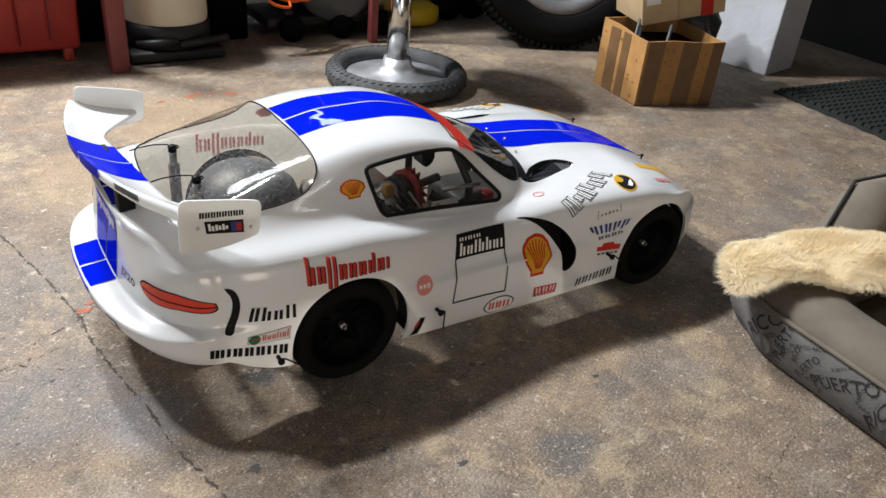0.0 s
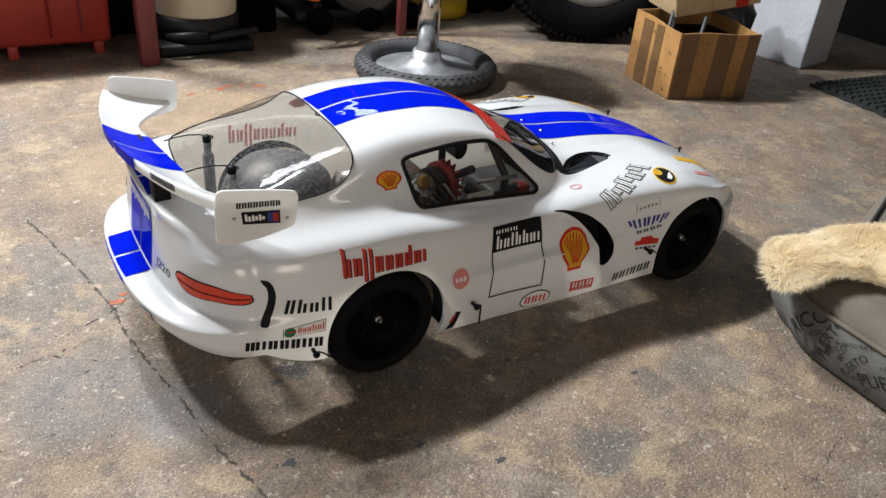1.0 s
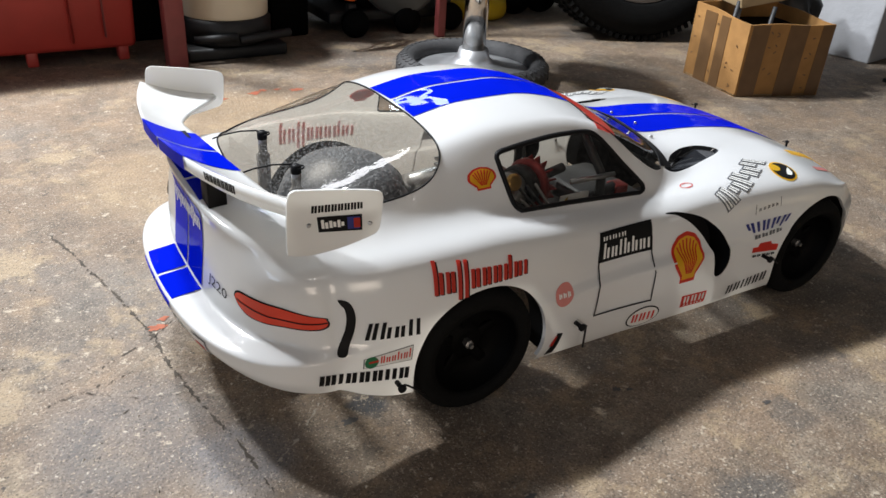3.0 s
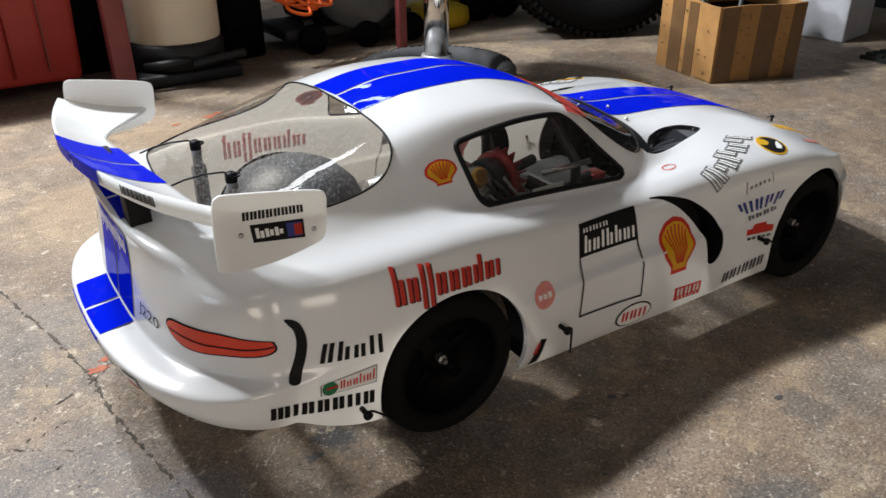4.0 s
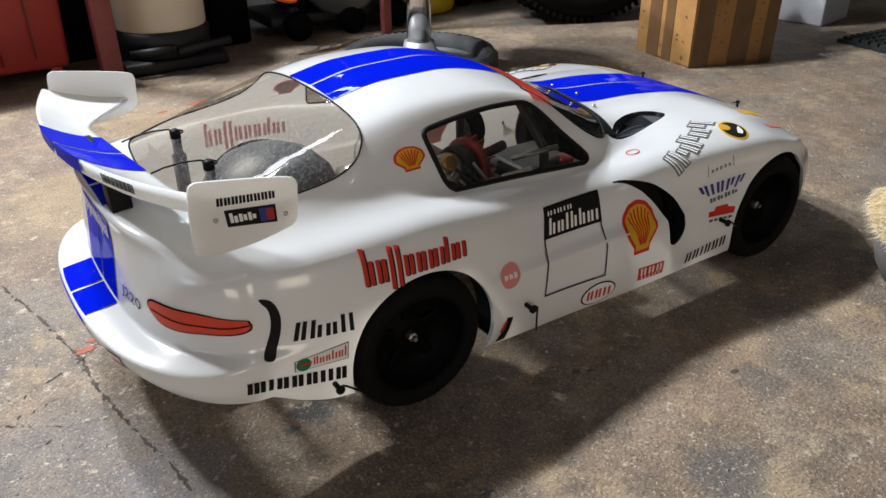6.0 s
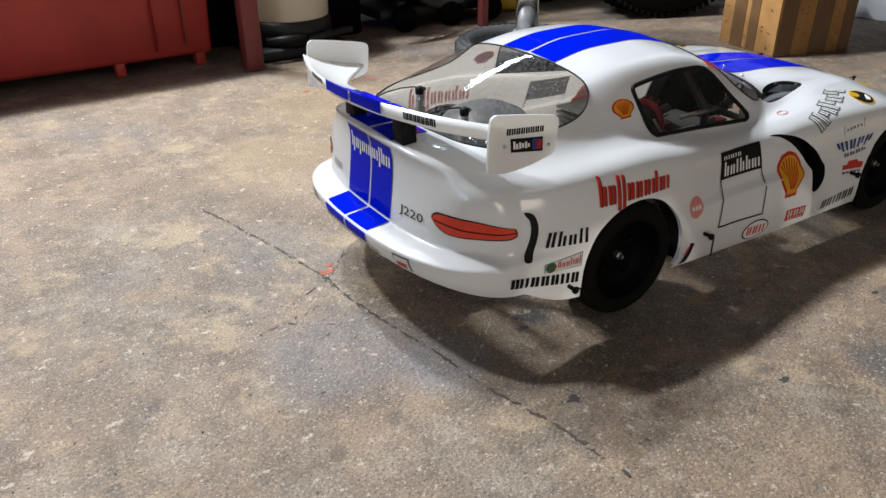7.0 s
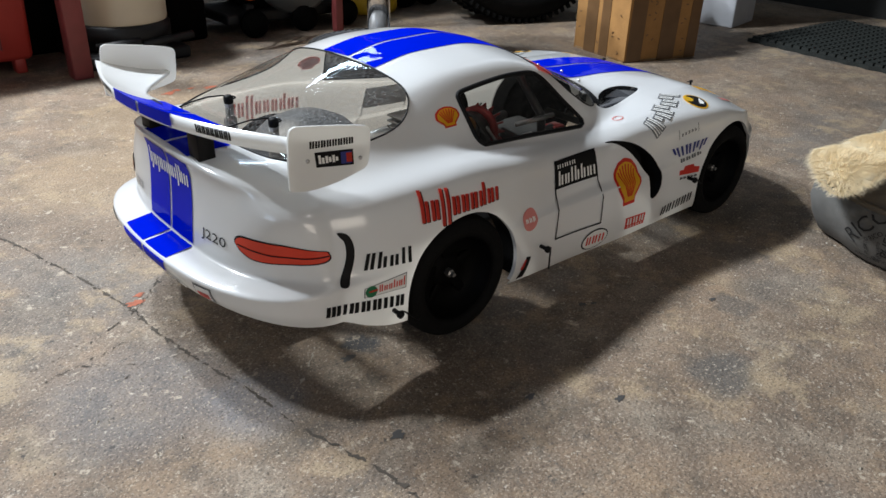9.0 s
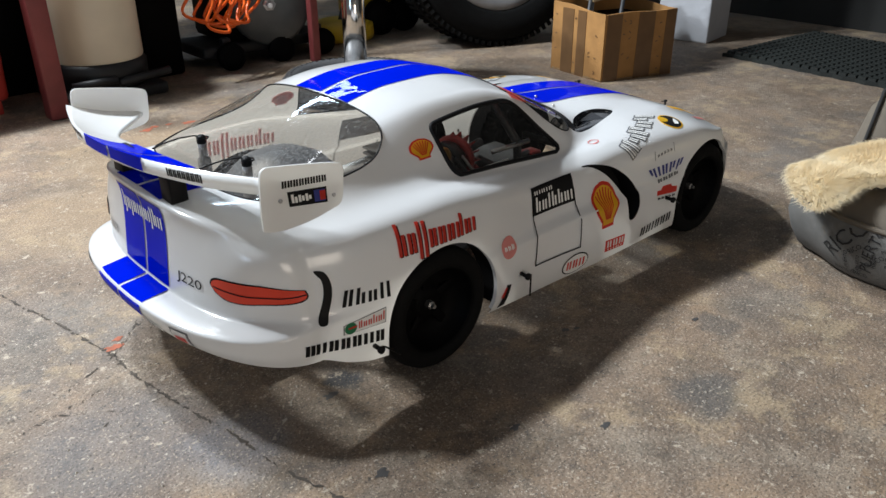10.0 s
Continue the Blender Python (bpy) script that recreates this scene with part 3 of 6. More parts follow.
part("body_shell", shell_piece([0]), PAINT, car, "glossy white translucent lexan body shell")
part("rear_window", shell_piece([3]), REAR_GLASS, car, "clear scratched rear window")
part("windscreen", shell_piece([4]), SIDE_GLASS, car, "clear windscreen")
part("side_window", shell_piece([1]), SIDE_GLASS, car, "clear side window")
part("side_window", shell_piece([2]), SIDE_GLASS, car, "clear side window")


def rim_line(name, ring, side, radius, mat, label="", lift=0.0004, sub=None):
    pts = [on_shell(side, u, v, lift) for u, v in ring]
    return part(name, tube([p for p in pts if p is not None], radius, 6, closed=True), mat, sub or car, label)


for s, seal in (("R", 0.0028), ("L", 0.0012)):
    rim_line("window_seal", SIDE_WINDOW, s, seal, BLACK, "black painted window border")
rim_line("window_seal", REAR_WINDOW, "T", 0.0010, BLACK, "thin black window edge")
rim_line("window_seal", WINDSCREEN, "T", 0.0009, BLACK, "thin black window edge")


# film cut to outlines and laid on the shell
def cut_sheet(poly, step=0.006):
    bm = bmesh.new()
    bm.faces.new([bm.verts.new((u, v, 0)) for u, v in poly])
    us, vs = [p[0] for p in poly], [p[1] for p in poly]
    for k, (lo, hi) in enumerate(((min(us), max(us)), (min(vs), max(vs)))):
        n = int((hi - lo) / step)
        for q in range(1, n + 1):
            co, no = [0, 0, 0], [0, 0, 0]
            co[k], no[k] = lo + (hi - lo) * q / (n + 1), 1
            bmesh.ops.bisect_plane(bm, geom=bm.verts[:] + bm.edges[:] + bm.faces[:], plane_co=co, plane_no=no)
    return bm


def film(name, polys, side, mat, parent=None, label="", lift=0.0007, step=0.006):
    out = bmesh.new()
    for poly in polys:
        bm = cut_sheet(poly, step)
        drop = []
        for v in bm.verts:
            p = on_shell(side, v.co.x, v.co.y, lift)
            if p is None or (side == "B" and p.x > -0.1):
                drop.append(v)
            else:
                v.co = p
        bmesh.ops.delete(bm, geom=drop, context="VERTS")
        me = bpy.data.meshes.new("cut")
        bm.to_mesh(me)
        bm.free()
        out.from_mesh(me)
        bpy.data.meshes.remove(me)
    out.normal_update()
    for f in out.faces:
        if f.normal.dot(RAYS[side][0]) > 0:
            f.normal_flip()
    return part(name, out, mat, parent or car, label)


def rect(u0, v0, u1, v1):
    return [(u0, v0), (u1, v0), (u1, v1), (u0, v1)]


def oval(u, v, a, b, n=28, turn=0.0):
    c, s = math.cos(turn), math.sin(turn)
    return [(u + a * math.cos(k) * c - b * math.sin(k) * s, v + a * math.cos(k) * s + b * math.sin(k) * c) for k in [2 * math.pi * q / n for q in range(n)]]


# blue double stripes
def band(x0, x1, y0, y1):
    n = 14
    return [(x0(y0 + (y1 - y0) * k / n), y0 + (y1 - y0) * k / n) for k in range(n + 1)] + [(x1(y1 + (y0 - y1) * k / n), y1 + (y0 - y1) * k / n) for k in range(n + 1)]


for y0, y1 in ((-0.05, -0.0022), (0.0022, 0.054)):
    film("roof_stripe", [band(lambda y: 0.002, lambda y: 0.212 - 0.4 * y * y, y0, y1)], "T", BLUE, label="blue roof stripe", step=0.01)
    film("bonnet_stripe", [band(lambda y: 0.334 - 1.5 * y * y, lambda y: 0.655 - 3 * y * y, y0, y1)], "T", BLUE, label="blue bonnet stripe", step=0.01)
    film("deck_stripe", [band(lambda y: -0.2275, lambda y: -0.182 + 0.6 * y * y, y0, y1)], "T", BLUE, label="blue rear deck stripe", step=0.008)
    film("tail_stripe", [rect(y0, 0.118, y1, 0.205)], "B", BLUE, label="blue tail stripe", step=0.008)
    film("bumper_stripe", [rect(y0, 0.0965, y1, 0.115)], "B", BLUE, label="blue bumper stripe", step=0.004)

# dark linings behind the vents and openings
for s, sign in (("R", -1), ("L", 1)):
    bm = bmesh.new()
    vs = [bm.verts.new((u, sign * 0.178, v)) for u, v in GILL]
    bm.faces.new(vs)
    rim = [bm.verts.new(on_shell(s, u, v, -0.001)) for u, v in GILL]
    for k in range(len(vs)):
        bm.faces.new((vs[k - 1], vs[k], rim[k], rim[k - 1]))
    part("gill_lining", bm, BLACK, car, "black gill opening", smooth=False)
    bm = bmesh.new()
    ring = SCOOP * (1, sign)
    rim = [bm.verts.new(on_shell("T", u, v, -0.0005)) for u, v in ring]
    low = [bm.verts.new(r.co + Vector((0.006 if r.co.x < 0.36 else -0.004, 0, -0.010 if r.co.x < 0.37 else -0.003))) for r in rim]
    for k in range(len(rim)):
        bm.faces.new((rim[k - 1], rim[k], low[k], low[k - 1]))
    bm.faces.new(low)
    part("bonnet_scoop", bm, GLOSS_BLACK, car, "gloss black bonnet scoop", smooth=False)
    for ring, r0, cx, czz in ((ARCH_REAR, 0.080, 0.003, 0.062), (ARCH_FRONT, 0.080, 0.531, 0.058)):
        bm = bmesh.new()
        prev = None
        for k in range(-4, 41):
            a = math.pi * k / 36
            u, v = cx + r0 * math.cos(a), czz + r0 * math.sin(a)
            o = on_shell(s, u, v, 0.0)
            if o is None:
                prev = None
                continue
            row = [bm.verts.new(o), bm.verts.new((u, o.y - sign * 0.005, v))]
            if prev:
                bm.faces.new((prev[0], row[0], row[1], prev[1]))
            prev = row
        part("wheel_arch", bm, PAINT, car, "white rolled wheel arch edge")
        # black liner added for the shade inside the arch; the shell has none
        bm = bmesh.new()
        prev = None
        for k in range(-3, 40):
            a = math.pi * k / 36
            u, v = cx + (r0 + 0.0015) * math.cos(a), czz + (r0 + 0.0015) * math.sin(a)
            o = on_shell(s, u, v, 0.0)
            if o is None:
                prev = None
                continue
            row = [bm.verts.new((u, o.y - sign * d, v)) for d in (0.004, 0.018, 0.032)]
            if prev:
                for q in range(2):
                    bm.faces.new((prev[q], row[q], row[q + 1], prev[q + 1]))
            prev = row
        part("arch_shade_liner", bm, BLACK, car, "added black liner standing in for shade in the wheel arch")


# ---- the model racing car: wheels ----
def car_wheel(x, side, radius, width, height):
    """A deep-dished wheel; z is the axle, pointing outwards."""
    y, h = side * (0.2085 - width / 2), width / 2
    m = pose(x, y, height, 90 if side < 0 else -90, 0, 0)
    r = radius * 0.69
    w = part("wheel", turned([(0.006, h - 0.024), (0.016, h - 0.022), (0.02, h - 0.026), (r * 0.55, h - 0.03), (r * 0.93, h - 0.02), (r * 0.98, h - 0.004), (r, h - 0.001), (r * 1.02, h - 0.004), (r * 1.02, -h + 0.004), (0.02, -h + 0.01)], 48), RIM, car, "black deep-dished plastic wheel", place=m)
    prof = [(r * 1.01, h - 0.002), (radius * 0.8, h + 0.001), (radius * 0.92, h - 0.001), (radius * 0.97, h - 0.005), (radius * 0.993, h - 0.011), (radius, h - 0.018), (radius, -h + 0.016), (radius * 0.985, -h + 0.007), (radius * 0.93, -h + 0.002), (r, -h)]
    part("tyre", turned(prof, 64, closed=True), TYRE, w, "smooth black racing tyre")
    for k in range(5):
        part("spoke", box((0.014, -0.006, h - 0.030), (r * 0.95, 0.006, h - 0.024), 0.002, pose(0, 0, 0, 0, 0, 72 * k + 20)), RIM, w)
    part("wheel_nut", turned([(0.005, h - 0.024), (0.005, h - 0.017), (0.0025, h - 0.016), (0.0025, h - 0.012)], 6), ALLOY, w, "steel wheel nut", smooth=False)
    return w


for side in (-1, 1):
    car_wheel(0.0, side, 0.0725, 0.078, 0.063)
    car_wheel(0.53, side, 0.0705, 0.064, 0.061)
# ---- rear wing ----
def wing_rear(y):
    return -0.2455 - 0.13 * y + 1.3 * y * y


def wing_front(y):
    k = min(max((abs(y) - 0.095) / 0.08, 0), 1)
    return -0.1895 - 0.12 * y + 0.068 * k * k * (2 - k)


def wing_z(y):
    return 0.0 + 0.05 * y * y


def lip_drop(y):
    return 0.0115 + 0.0055 * min(max(-y / 0.12, 0), 1)


def wing_grid(y0, y1, lift, n=40, chord=14):
    bm = bmesh.new()
    rows = []
    for k in range(n + 1):
        y = y0 + (y1 - y0) * k / n
        r, f, z = wing_rear(y), wing_front(y), wing_z(y)
        row = []
        for q in range(chord + 1):
            u = q / chord
            row.append(bm.verts.new((r + (f - r) * u, y, 0.257 + z - 0.024 * u - 0.012 * u * (1 - u) + lift)))
        rows.append(row)
    for a, b in zip(rows, rows[1:]):
        for q in range(chord):
            bm.faces.new((a[q], a[q + 1], b[q + 1], b[q]))
    return bm, rows


def wing_plane(y0, y1):
    bm, rows = wing_grid(y0, y1, 0.0)
    n = len(rows[0])
    under = [[bm.verts.new(v.co + Vector((0.0015 if q == 0 else 0, 0, -lip_drop(row[0].co.y) if q == 0 else -0.012 * (1 - q / (n - 1)) - 0.003))) for q, v in enumerate(row)] for row in rows]
    for a, b, c, d in zip(rows, rows[1:], under, under[1:]):
        for q in range(n - 1):
            bm.faces.new((c[q], c[q + 1], d[q + 1], d[q]))
        bm.faces.new((a[0], c[0], d[0], b[0]))
        bm.faces.new((a[-1], b[-1], d[-1], c[-1]))
    bmesh.ops.recalc_face_normals(bm, faces=bm.faces)
    return bm


part("wing", wing_plane(-0.175, 0.184), PAINT, car, "white translucent rear wing")
for y0, y1 in ((-0.046, 0.008), (0.012, 0.066)):
    bm, rows = wing_grid(y0, y1, 0.0006, 8)
    lip = [bm.verts.new(row[0].co + Vector((0.0006, 0, -lip_drop(row[0].co.y) - 0.0005))) for row in rows]
    top = [bm.verts.new(row[0].co + Vector((-0.0007, 0, 0))) for row in rows]
    low = [bm.verts.new(v.co + Vector((-0.0008, 0, 0))) for v in lip]
    for k in range(len(rows) - 1):
        bm.faces.new((top[k], low[k], low[k + 1], top[k + 1]))
        bm.faces.new((rows[k][0], top[k], top[k + 1], rows[k + 1][0]))
    part("wing_stripe", bm, BLUE, car, "blue wing stripe", smooth=False)


def end_plate(y, shift, name="end_plate", rise=0.0):
    ring = (1, 1) * smooth_ring([(-0.194, 0.206), (-0.191, 0.2), (-0.17, 0.196), (-0.14, 0.197), (-0.112, 0.202), (-0.1, 0.206), (-0.096, 0.215), (-0.094, 0.235), (-0.094, 0.245), (-0.1, 0.251), (-0.13, 0.2575), (-0.175, 0.265), (-0.187, 0.2655), (-0.192, 0.258), (-0.194, 0.23)], 90)
    ring[:, 0] = -0.194 + (ring[:, 0] + 0.194) * 0.9
    ring[:, 1] = 0.267 + (ring[:, 1] - 0.2655) * 0.91
    bm = bmesh.new()
    a = [bm.verts.new((u + shift, y - 0.0013, v + rise)) for u, v in ring]
    b = [bm.verts.new((u + shift, y + 0.0013, v + rise)) for u, v in ring]
    bm.faces.new(a)
    bm.faces.new(b[::-1])
    for k in range(len(a)):
        bm.faces.new((a[k - 1], b[k - 1], b[k], a[k]))
    return part(name, bm, PAINT, car, "white wing end plate", smooth=False)


END_R = end_plate(-0.1765, 0.006)
end_plate(0.185, -0.026, rise=0.007)
for y in (-0.058, 0.058):
    part("wing_mount", box((-0.224, y - 0.012, 0.203), (-0.206, y + 0.012, 0.238), 0.002), BLACK, car, "black wing mount")

# ---- stickers: plain shapes and bars in their colours ----
def on_quad(q, s, t):
    """A point of a four-cornered patch: bottom left, bottom right, top right, top left."""
    (a, b), (c, d), (e, f), (g, h) = q
    return ((a * (1 - s) + c * s) * (1 - t) + (g * (1 - s) + e * s) * t, (b * (1 - s) + d * s) * (1 - t) + (h * (1 - s) + f * s) * t)


def patch(q, s0=0.0, t0=0.0, s1=1.0, t1=1.0):
    return [on_quad(q, s, t) for s, t in ((s0, t0), (s1, t0), (s1, t1), (s0, t1))]


def bars(q, n, fill=0.62, s0=0.0, s1=1.0, t0=0.0, t1=1.0, seed=1, ragged=0.2):
    """A word as a row of upright bars, two to a letter."""
    rnd = random.Random(seed)
    out = []
    pitch = (s1 - s0) / n
    for k in range(n):
        a = s0 + pitch * (k + 0.5 * (1 - fill) * 0.8)
        w = pitch * (0.2 + 0.8 * fill)
        lo, hi = t0 + (t1 - t0) * ragged * rnd.random() * 0.5, t1 - (t1 - t0) * ragged * rnd.random()
        bar = w * 0.44
        out += [patch(q, a, lo, a + bar, hi), patch(q, a + w - bar, t0 + (t1 - t0) * ragged * rnd.random(), a + w, hi - (t1 - t0) * ragged * rnd.random())]
    return out


HEIGHTS = {"T": (0.0, 1.0), "x": (0.0, 0.68), "p": (-0.3, 0.68), "f": (-0.3, 1.0), "u": (0.32, 1.0)}


def profile_bars(q, profile, fill=0.66, s0=0.0, s1=1.0, t0=0.0, t1=1.0):
    """A word as upright bars: each group of the profile is one letter, each sign of it one bar's height."""
    groups = profile.split()
    cells = sum(len(g) for g in groups) + 0.3 * (len(groups) - 1)
    cell, s, out = (s1 - s0) / cells, s0, []
    for g in groups:
        for sign in g:
            lo, hi = HEIGHTS[sign]
            a = s + cell * (1 - fill) / 2
            out.append(patch(q, a, t0 + (t1 - t0) * lo, a + cell * fill, t0 + (t1 - t0) * hi))
            s += cell
        s += 0.3 * cell
    return out


def outline(poly, width):
    """Thin strips along a closed outline."""
    out = []
    n = len(poly)
    cu, cv = sum(p[0] for p in poly) / n, sum(p[1] for p in poly) / n
    inner = [(p[0] + (cu - p[0]) * width / math.hypot(cu - p[0], cv - p[1]), p[1] + (cv - p[1]) * width / math.hypot(cu - p[0], cv - p[1])) for p in poly]
    for k in range(n):
        out.append([poly[k - 1], poly[k], inner[k], inner[k - 1]])
    return out


def fan_shape(u, v, a, b):
    pts = []
    for k in range(25):
        t = math.pi * (-0.12 + 1.24 * k / 24)
        r = 1 + 0.035 * abs(math.sin(7 * math.pi * k / 24))
        pts.append((u + a * r * math.cos(t), v + 0.1 * b + b * 0.9 * r * math.sin(t)))
    return [pts + [(u - 0.52 * a, v - 0.72 * b), (u + 0.52 * a, v - 0.72 * b)], [(u - 0.52 * a, v - 0.72 * b), (u - 0.5 * a, v - b), (u + 0.5 * a, v - b), (u + 0.52 * a, v - 0.72 * b)]]


def fan_sticker(side, u, v, a, b):
    base = film("fan_sticker", fan_shape(u, v, a, b), side, RED, label="yellow and red fan-shaped sticker")
    film("fan", fan_shape(u, v, a * 0.84, b * 0.84), side, YELLOW, base, lift=0.0011)
    rays = []
    for k in range(-3, 4):
        t = math.pi / 2 + k * 0.32
        c, s = math.cos(t), math.sin(t)
        x0, y0, x1, y1 = u + 0.2 * a * c, v - 0.6 * b, u + 0.78 * a * c, v + 0.1 * b + 0.66 * b * s
        d = 0.05 * a
        rays.append([(x0 - 0.5 * d, y0), (x0 + 0.5 * d, y0), (x1 + d, y1), (x1 - d, y1)])
    film("rib", rays, side, RED, base, lift=0.0014)
    return base


def word(side, q, n, mat, label, fill=0.62, seed=1, ragged=0.2, lift=0.0009):
    return film("lettering", bars(q, n, fill, seed=seed, ragged=ragged), side, mat, label=label, lift=lift)


def marked(side, q, profile, mat, label, fill=0.66, lift=0.0009):
    return film("lettering", profile_bars(q, profile, fill), side, mat, label=label, lift=lift)


def letters(text, place, mat, parent, name="lettering", label=""):
    """Real letters, laid out by place(gx, gy) with gx, gy in letter heights."""
    verts, faces = GLYPHS[text]
    bm = bmesh.new()
    spots = [place(v[0], v[1]) for v in verts]
    made = [p and bm.verts.new(p) for p in spots]
    for f in faces:
        if all(made[k] for k in f):
            bm.faces.new([made[k] for k in f])
    return part(name, bm, mat, parent, label, smooth=False)


WORD_RED = ((-0.057, 0.148), (0.052, 0.146), (0.052, 0.168), (-0.058, 0.181))
SERIF = ((-0.127, 0.115), (-0.070, 0.110), (-0.070, 0.128), (-0.122, 0.132))
OIL = ((-0.130, 0.087), (-0.080, 0.084), (-0.078, 0.101), (-0.129, 0.097))
BOLD = ((-0.173, 0.0785), (-0.083, 0.064), (-0.082, 0.077), (-0.172, 0.090))
PANEL = ((0.150, 0.066), (0.239, 0.062), (0.241, 0.1555), (0.1605, 0.158))
SHADE = [(u + 0.0016, v - 0.0012) for u, v in WORD_RED]
for s in "RL":
    mark = marked(s, WORD_RED, "Tx xx f f xx xx xx xT xx x", RED, "red black-letter style word mark with a black shadow", 0.74, 0.0012)
    if s == "R":
        film("letter_shadow", profile_bars(SHADE, "Tx xx f f xx xx xx xT xx x", 0.74), s, BLACK, mark, lift=0.0007)
    fan_sticker(s, 0.292, 0.104, 0.0235, 0.0295)
    panel = film("door_panel", outline(patch(PANEL), 0.0027), s, BLACK, label="white start number panel with black border", step=0.02, lift=0.0012)
    film("panel_header", [patch(PANEL, 0, 0.645, 1, 1)], s, BLACK, panel)
    film("header_lettering", profile_bars(PANEL, "Tx xx T Tx Tx xx x", 0.6, 0.07, 0.96, 0.685, 0.87) + profile_bars(PANEL, "xx x xx x xx", 0.5, 0.05, 0.5, 0.90, 0.97), s, WHITE, panel, lift=0.0012)
for s in "RL":
    fan_sticker(s, 0.033, 0.2255, 0.0168, 0.0097)
marked("R", SERIF, "TT Tx xx T T", BLACK, "black serif word mark", 0.66)
oil = film("oil_sticker", [patch(OIL)], "R", GREY, label="small white sticker with green and red marks")
film("oil_face", [patch(OIL, 0.02, 0.05, 0.98, 0.95)], "R", WHITE, oil, lift=0.0010)
film("oil_mark", [oval(*on_quad(OIL, 0.16, 0.5), 0.0068, 0.0062)], "R", GREEN, oil, lift=0.0013)
film("oil_swoosh", [patch(OIL, 0.1, 0.45, 0.3, 0.62)], "R", RED, oil, lift=0.0016)
film("oil_lettering", profile_bars(OIL, "TT xx xx T x xx T", 0.6, 0.33, 0.96, 0.25, 0.85), "R", RED, oil, lift=0.0013)
marked("R", BOLD, "TTT T TT TT TT T T TT", BLACK, "bold black word mark", 0.8)
film("round_sticker", [oval(0.105, 0.106, 0.0125, 0.0135)], "R", PINK, label="round faded red sticker")
film("round_sticker_bars", bars(((0.096, 0.103), (0.114, 0.102), (0.114, 0.108), (0.096, 0.109)), 3, 0.6), "R", WHITE, lift=0.0011)
film("tyre_sticker", [[(0.088, 0.032), (0.1, 0.032), (0.108, 0.058), (0.1, 0.06), (0.097, 0.05)]], "R", BLACK, label="black slanted emblem with red tip")
film("tyre_sticker_tip", [[(0.091, 0.045), (0.096, 0.044), (0.1005, 0.056), (0.098, 0.057)]], "R", RED, lift=0.0011)
ring = oval(0.232, 0.041, 0.0255, 0.0145)
bell = film("oval_sticker", [ring], "R", BLACK, label="white oval sticker with black border and red bars")
film("oval_face", [oval(0.232, 0.041, 0.0235, 0.0128)], "R", WHITE, bell, lift=0.0011)
film("oval_lettering", profile_bars(((0.214, 0.036), (0.25, 0.0345), (0.25, 0.0465), (0.214, 0.048)), "TT TT T T", 0.62), "R", RED, bell, lift=0.0014)
PLUG = ((0.292, 0.037), (0.334, 0.0345), (0.333, 0.052), (0.2905, 0.0545))
plug = film("plug_sticker", [patch(PLUG)], "R", RED, label="red sticker with white bars")
film("plug_lettering", profile_bars(PLUG, "TT TT TT", 0.55, 0.06, 0.94, 0.34, 0.9) + profile_bars(PLUG, "T T T TT T", 0.5, 0.1, 0.9, 0.1, 0.24), "R", WHITE, plug, lift=0.0011)
marked("R", ((0.371, 0.034), (0.441, 0.041), (0.441, 0.055), (0.371, 0.048)), "TT TT T TT TT TT", BLACK, "black word mark on the sill", 0.58)
marked("R", ((0.393, 0.114), (0.455, 0.116), (0.465, 0.13), (0.383, 0.128)), "uT T TT Tu Tu", NAVY, "dark blue angular word mark", 0.62)
word("R", ((0.402, 0.105), (0.452, 0.108), (0.452, 0.114), (0.402, 0.111)), 4, GREY, "small grey word mark", 0.7, 16)
word("R", ((0.403, 0.141), (0.438, 0.145), (0.438, 0.150), (0.403, 0.146)), 5, GREY, "small grey bracketed mark", 0.4, 17)
film("bracket", [rect(0.399, 0.138, 0.4, 0.151)], "R", GREY)
film("bracket", [rect(0.441, 0.143, 0.442, 0.155)], "R", GREY)
film("truck_sticker", [[(0.402, 0.088), (0.448, 0.083), (0.449, 0.091), (0.436, 0.094), (0.434, 0.098), (0.414, 0.099), (0.411, 0.094), (0.402, 0.095)]], "R", RED, label="small red sticker")
word("R", ((0.403, 0.081), (0.446, 0.077), (0.446, 0.081), (0.403, 0.085)), 5, BLACK, "small black bars", 0.6, 18)
